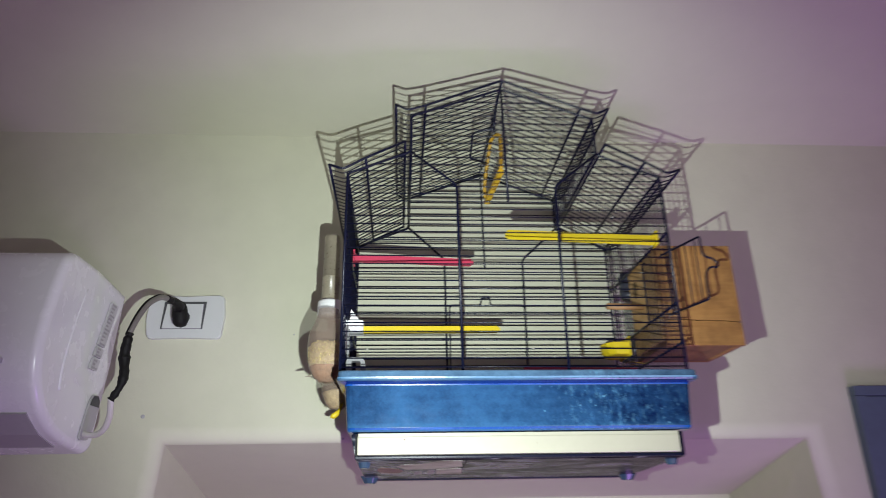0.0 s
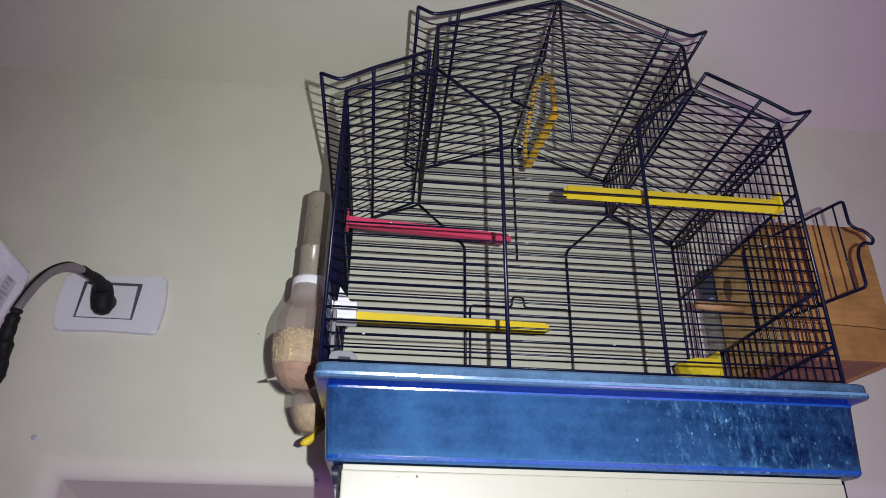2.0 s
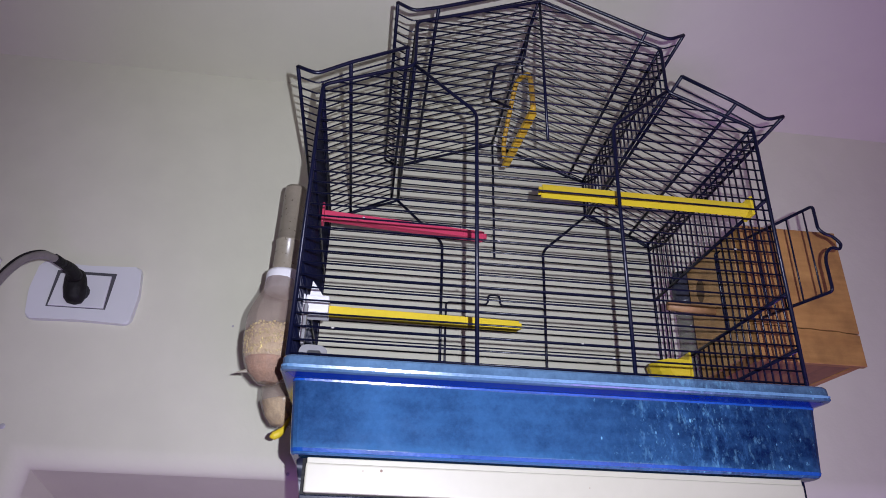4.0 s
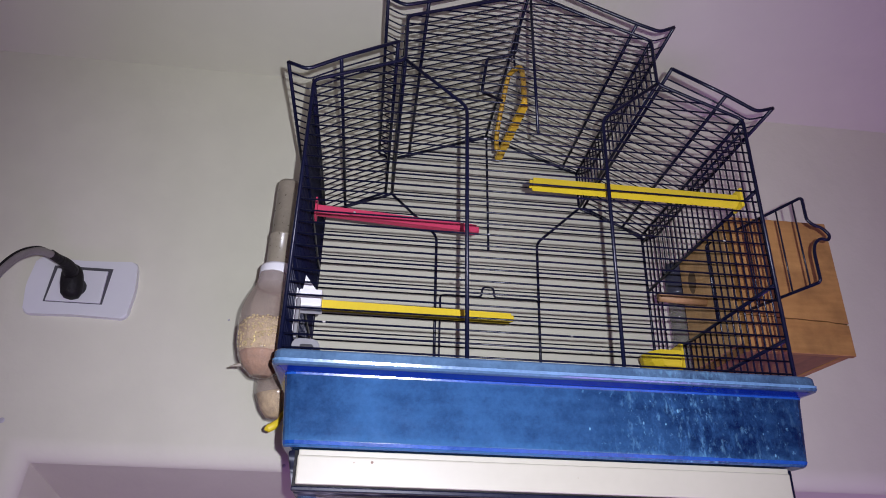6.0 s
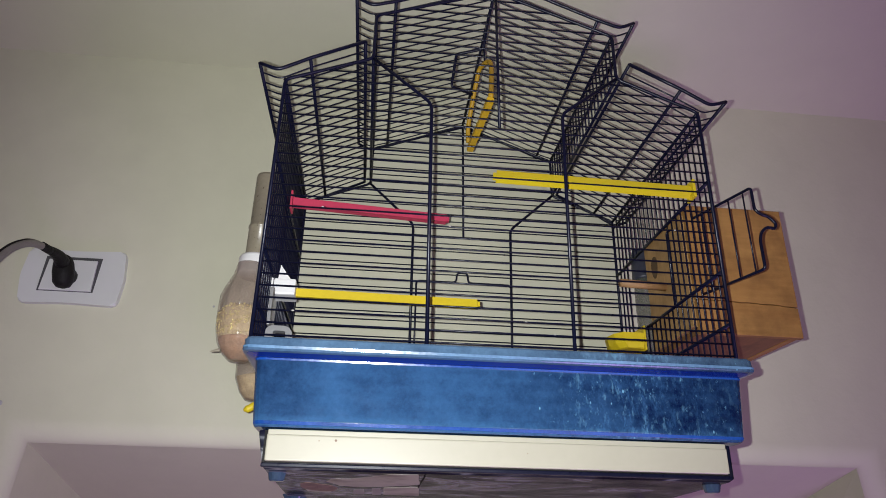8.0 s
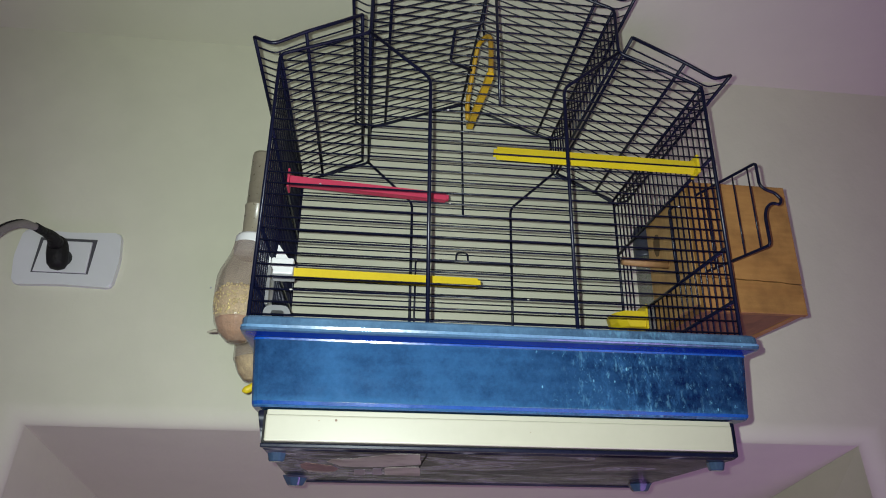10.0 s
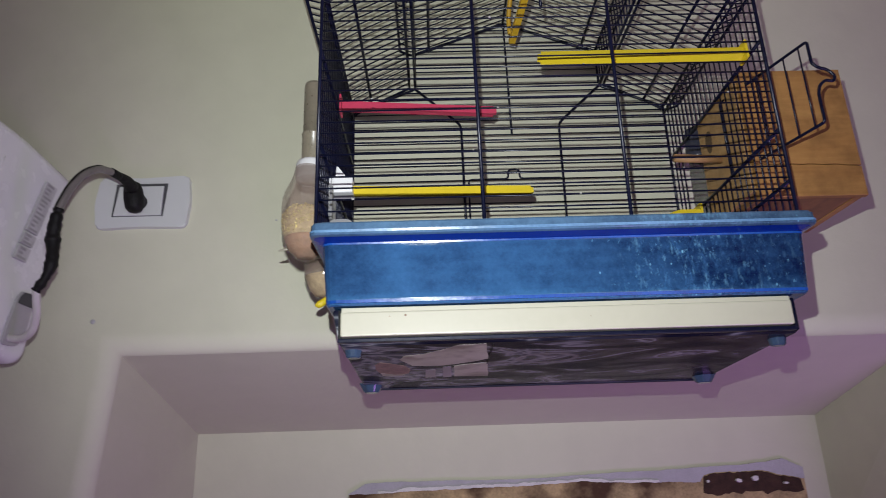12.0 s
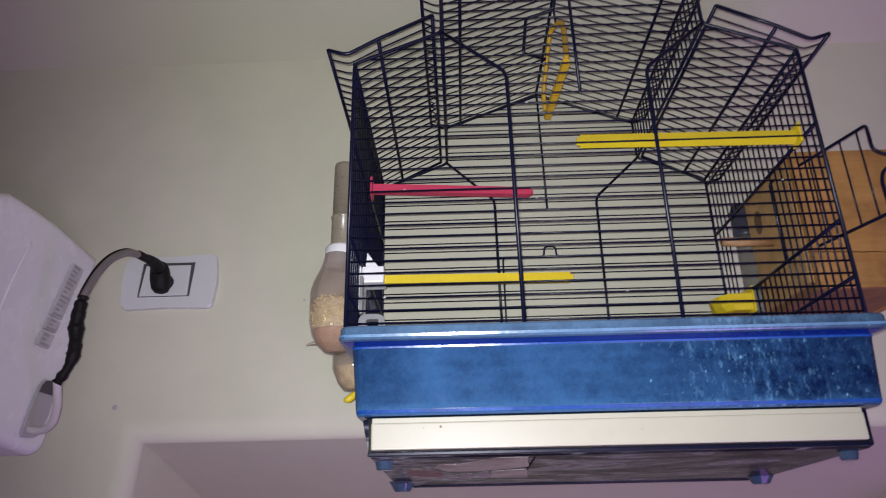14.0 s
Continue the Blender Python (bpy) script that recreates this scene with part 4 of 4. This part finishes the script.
def swing():
    """Amber plastic swing hung under the ridge: an arch whose two arms carry a flat bar that runs from front to back."""
    top = Vector((0.1200, 0.986, 2.3195))
    s = thing("toy_swing", tuple(top), "amber yellow plastic bird swing hanging from the roof", "bird toy")
    near, far = Vector((0.1180, 0.9365, 2.2275)), Vector((0.1100, 1.0530, 2.2285))
    rear_arm = smooth_line([top, (0.1150, 0.998, 2.3190), (0.1125, 1.006, 2.3080), (0.1085, 1.022, 2.2800), (0.1055, 1.036, 2.2540), (0.1065, 1.043, 2.2330)], 5)
    part("arm", rod(rear_arm, 0.0031, 8), AMBER, s, smooth=True)
    fore_arm = smooth_line([top, (0.1240, 0.978, 2.3160), (0.1255, 0.972, 2.3050), (0.1225, 0.955, 2.2680), near + Vector((0.0005, 0.0015, 0.004))], 5)
    part("arm", rod(fore_arm, 0.0033, 8), AMBER, s, smooth=True)
    seat = prism([(-0.0040, -0.0034), (0.0040, -0.0034), (0.0044, 0.0020), (0.0026, 0.0034), (-0.0026, 0.0034), (-0.0044, 0.0020)], "x", 0, (far - near).length, 0.0008)
    turn = Vector((1, 0, 0)).rotation_difference(far - near).to_matrix().to_4x4()
    bmesh.ops.transform(seat, matrix=Matrix.Translation(near) @ turn, verts=seat.verts[:])
    part("bar_seat", seat, AMBERLIGHT, s, "bright yellow flat perch bar")
    for f in (0.16, 0.34, 0.52, 0.70):
        p = near + (far - near) * f
        part("grip_ridge", boxed(p.x - 0.0046, p.x + 0.0046, p.y - 0.0012, p.y + 0.0012, p.z - 0.0044, p.z - 0.0030, 0.0004), AMBER, s)
    part("hook", rod([top, top + Vector((-0.002, -0.004, 0.022))], 0.0014, 6), NAVY, s)


swing()


def seed_cup():
    c = thing("seed_cup", (0.325, 1.10, 1.9690), "yellow plastic seed cup with a high back", "feeding cup")
    ring = [(0.2965, 1.103), (0.3000, 1.086), (0.3090, 1.075), (0.3365, 1.075), (0.3365, 1.131), (0.3090, 1.131), (0.3000, 1.120)]
    rows = [(0.70, 1.9730), (0.80, 1.9740), (0.93, 1.9800), (1.0, 1.9925), (0.95, 1.9925), (0.86, 1.9810), (0.60, 1.9780)]
    bowl, mid, rings = bmesh.new(), Vector((0.3365, 1.103)), []
    for f, z in rows:
        rings.append([bowl.verts.new((mid.x + (x - mid.x) * f, mid.y + (y - mid.y) * (0.5 + 0.5 * f), z)) for x, y in ring])
    for a, b in zip(rings, rings[1:]):
        for k in range(len(ring)):
            bowl.faces.new((a[k], a[(k + 1) % len(ring)], b[(k + 1) % len(ring)], b[k]))
    bowl.faces.new(rings[0][::-1])
    bowl.faces.new(rings[-1])
    part("bowl", bowl, YELLOW, c)
    part("back_plate", boxed(0.3350, 0.3378, 1.073, 1.133, 1.9700, 2.0020, 0.002), YELLOW, c)
    part("seeds", boxed(0.3110, 0.3340, 1.080, 1.126, 1.9785, 1.9820, 0.002), SEED, c, "pale seeds")


seed_cup()


def nest_box():
    """Pine nest box outside the open side door."""
    x0, x1, y0, y1, z0, z1 = 0.350, 0.463, 0.955, 1.080, 1.958, 2.113
    n = thing("nest_box", (0.405, 1.01, z0), "pine board nest box with a crack across its front", "nest box")
    crack = [(x0 + (x1 + 0.004 - x0) * k / 16, z0 + 0.0400 - 0.0043 * k / 16 + 0.0016 * wave(k / 16, 5, 31.0)) for k in range(17)]
    part("front_board", prism([*crack, (x1 + 0.004, z1), (x0, z1)], "y", y0, y0 + 0.008, 0.0005, 1), PINE, n)
    part("front_board", prism([(x0, z0), (x1 + 0.004, z0), *[(x, z - 0.0011 - 0.0007 * abs(wave(x, 90, 3.0))) for x, z in reversed(crack)]], "y", y0 + 0.0003, y0 + 0.008, 0.0005, 1), PINE, n)
    part("side_board", boxed(x1 - 0.006, x1 + 0.003, y0 + 0.0085, y1, z0 + 0.001, z1, 0.001), PINE, n)
    part("back_board", boxed(x0, x1 - 0.0065, y1 - 0.008, y1, z0 + 0.001, z1, 0.001), PINE, n)
    # Floor board in a darker brown than the other boards
    part("floor_board", boxed(x0 + 0.001, x1 - 0.007, y0 + 0.0085, y1 - 0.0085, z0 + 0.0015, z0 + 0.009), DARKBOARD, n, "darker brown floor board")
    part("roof_board", boxed(x0 - 0.002, x1 - 0.007, y0 + 0.0085, y1 - 0.0085, z1 - 0.009, z1 - 0.001), PINE, n)
    # Entrance board; its arched hole is a flat piece with the hole's shade as colour
    bm = boxed(x0 - 0.004, x0 + 0.004, y0 + 0.0085, y1 - 0.0085, z0 + 0.0095, z1 - 0.0095)
    part("entrance_board", bm, TANPLY, n, "pale tan plywood board with the entrance")
    ring = [(1.045 + 0.009 * math.cos(k * math.tau / 24), 2.072 + (0.012 if k < 12 else 0.017) * math.sin(k * math.tau / 24)) for k in range(24)]
    part("entrance_hole", prism(ring, "x", x0 - 0.0046, x0 - 0.004), HOLE, n, "flat arched entrance hole, its dark painted on")
    part("perch_stick", rod([(0.286, 1.012, 2.0335), (0.348, 1.022, 2.0350)], 0.0050, 12), PERCHWOOD, n, "short round wooden perch", smooth=True)


nest_box()


def drinker():
    """Smoky plastic drinker hung outside the wires behind the nest box."""
    at = (0.3575, 1.108, 0)
    d = thing("water_drinker", (0.3575, 1.108, 1.96), "smoky clear plastic water drinker with a dark cap", "bird drinker")
    part("bottle", spun([(0.0110, 1.974), (0.0136, 1.978), (0.0142, 2.000), (0.0142, 2.060), (0.0132, 2.078)], at, 20), SMOKED, d, smooth=True)
    part("cap", spun([(0.0148, 2.076), (0.0152, 2.079), (0.0148, 2.112), (0.0120, 2.120), (0.0050, 2.122)], at, 20), DARKCAP, d, "dark blue-grey plastic cap", smooth=True)
    part("foot", spun([(0.0120, 1.962), (0.0150, 1.965), (0.0150, 1.975), (0.0115, 1.9765)], at, 20), SMOKED, d, smooth=True)
    part("spout", rod([(0.350, 1.106, 1.969), (0.334, 1.103, 1.967)], [0.0060, 0.0045], 10), SMOKED, d, smooth=True)


drinker()


def feeder():
    """Clear seed feeder hung outside the left wires, with a dusty tube above."""
    f = thing("seed_feeder", (-0.140, 0.985, 1.90), "clear plastic bird feeder part filled with seeds, dusty tube above", "bird feeder")
    c = (-0.1400, 0.985, 0)
    part("tube", spun([(0.0130, 2.040), (0.0135, 2.045), (0.0135, 2.0820), (0.0142, 2.0825), (0.0142, 2.0850), (0.0128, 2.0860), (0.0128, 2.150), (0.0120, 2.154)], (-0.1440, 1.03, 0), 20), TUBE, f, "dusty beige plastic tube", smooth=True)
    part("collar", spun([(0.0185, 2.019), (0.0196, 2.021), (0.0194, 2.039), (0.0180, 2.042)], (-0.1420, 1.02, 0), 20), CAP, f, "white plastic collar", smooth=True)
    wall = [(0.0105, 1.912), (0.0190, 1.9205), (0.0245, 1.931), (0.0280, 1.947), (0.0286, 1.960), (0.0282, 1.978), (0.0258, 1.986), (0.0175, 2.005), (0.0145, 2.019)]
    part("bulb", spun(wall, c, 12), CLEAR, f, "clear scratched faceted plastic bulb")
    part("feed", spun([(0.009, 1.9135), (0.0178, 1.9215), (0.0228, 1.932), (0.0234, 1.9345), (0.010, 1.935)], c, 24), SEEDPINK, f, "pinkish mixed feed", smooth=True)
    heap = part("seeds", spun([(0.010, 1.934), (0.0232, 1.9343), (0.0248, 1.940), (0.0262, 1.948), (0.0264, 1.962), (0.018, 1.9690), (0.004, 1.9705)], c, 24), SEED, f, "pale millet seeds", smooth=True)
    rng, grains = random.Random(11), bmesh.new()
    for _ in range(360):
        a, h = rng.uniform(0, math.tau), rng.uniform(1.9365, 1.969)
        r = 0.0258 - max(0, 1.947 - h) * 0.2 - max(0, h - 1.962) * 0.9
        bmesh.ops.create_icosphere(grains, subdivisions=1, radius=1, matrix=pose(c[0] + r * math.cos(a), c[1] + r * math.sin(a), h, rng.uniform(0, 180), rng.uniform(0, 180), rng.uniform(0, 180)) @ Matrix.Diagonal((0.0020, 0.0014, 0.0011, 1)))
    tagged(part("seed_grains", grains, GRAIN, heap, smooth=True), kind="stuff")
    part("bracket", boxed(-0.1135, -0.1115, 0.965, 1.005, 1.945, 2.005, 0.0008), CAP, f, "pale plastic bracket on the wires")
    part("spout", rod([(-0.159, 0.98, 1.922), (-0.168, 0.978, 1.9195)], [0.0022, 0.0006], 8), TUBE, f)
    return f


feeder()


def small_cup():
    c = thing("hanging_cup", (-0.128, 1.06, 1.88), "small clear plastic cup with brown feed", "feeding cup")
    part("shell", spun([(0.010, 1.8830), (0.0165, 1.8910), (0.0228, 1.9060), (0.0235, 1.9220)], (-0.1285, 1.04, 0), 20), CLEAR, c, smooth=True)
    part("feed", spun([(0.0095, 1.8845), (0.0157, 1.8920), (0.0213, 1.9070), (0.008, 1.9120)], (-0.1285, 1.04, 0), 20), SEED, c, smooth=True)
    leaf = smooth_line([(-0.1165, 1.03, 1.9010), (-0.1215, 1.03, 1.8840), (-0.1240, 1.029, 1.8780), (-0.1290, 1.028, 1.8730), (-0.1355, 1.027, 1.8700)])
    part("tab", rod(leaf, [(0.0020 + 0.0022 * min(1.0, max(0.0, (k - 8) / 8))) * (1.0 if k < len(leaf) - 3 else 0.8 - 0.25 * (k - len(leaf) + 3)) for k, _ in enumerate(leaf)], 8), YELLOW, c, "yellow plastic tab", smooth=True)


small_cup()
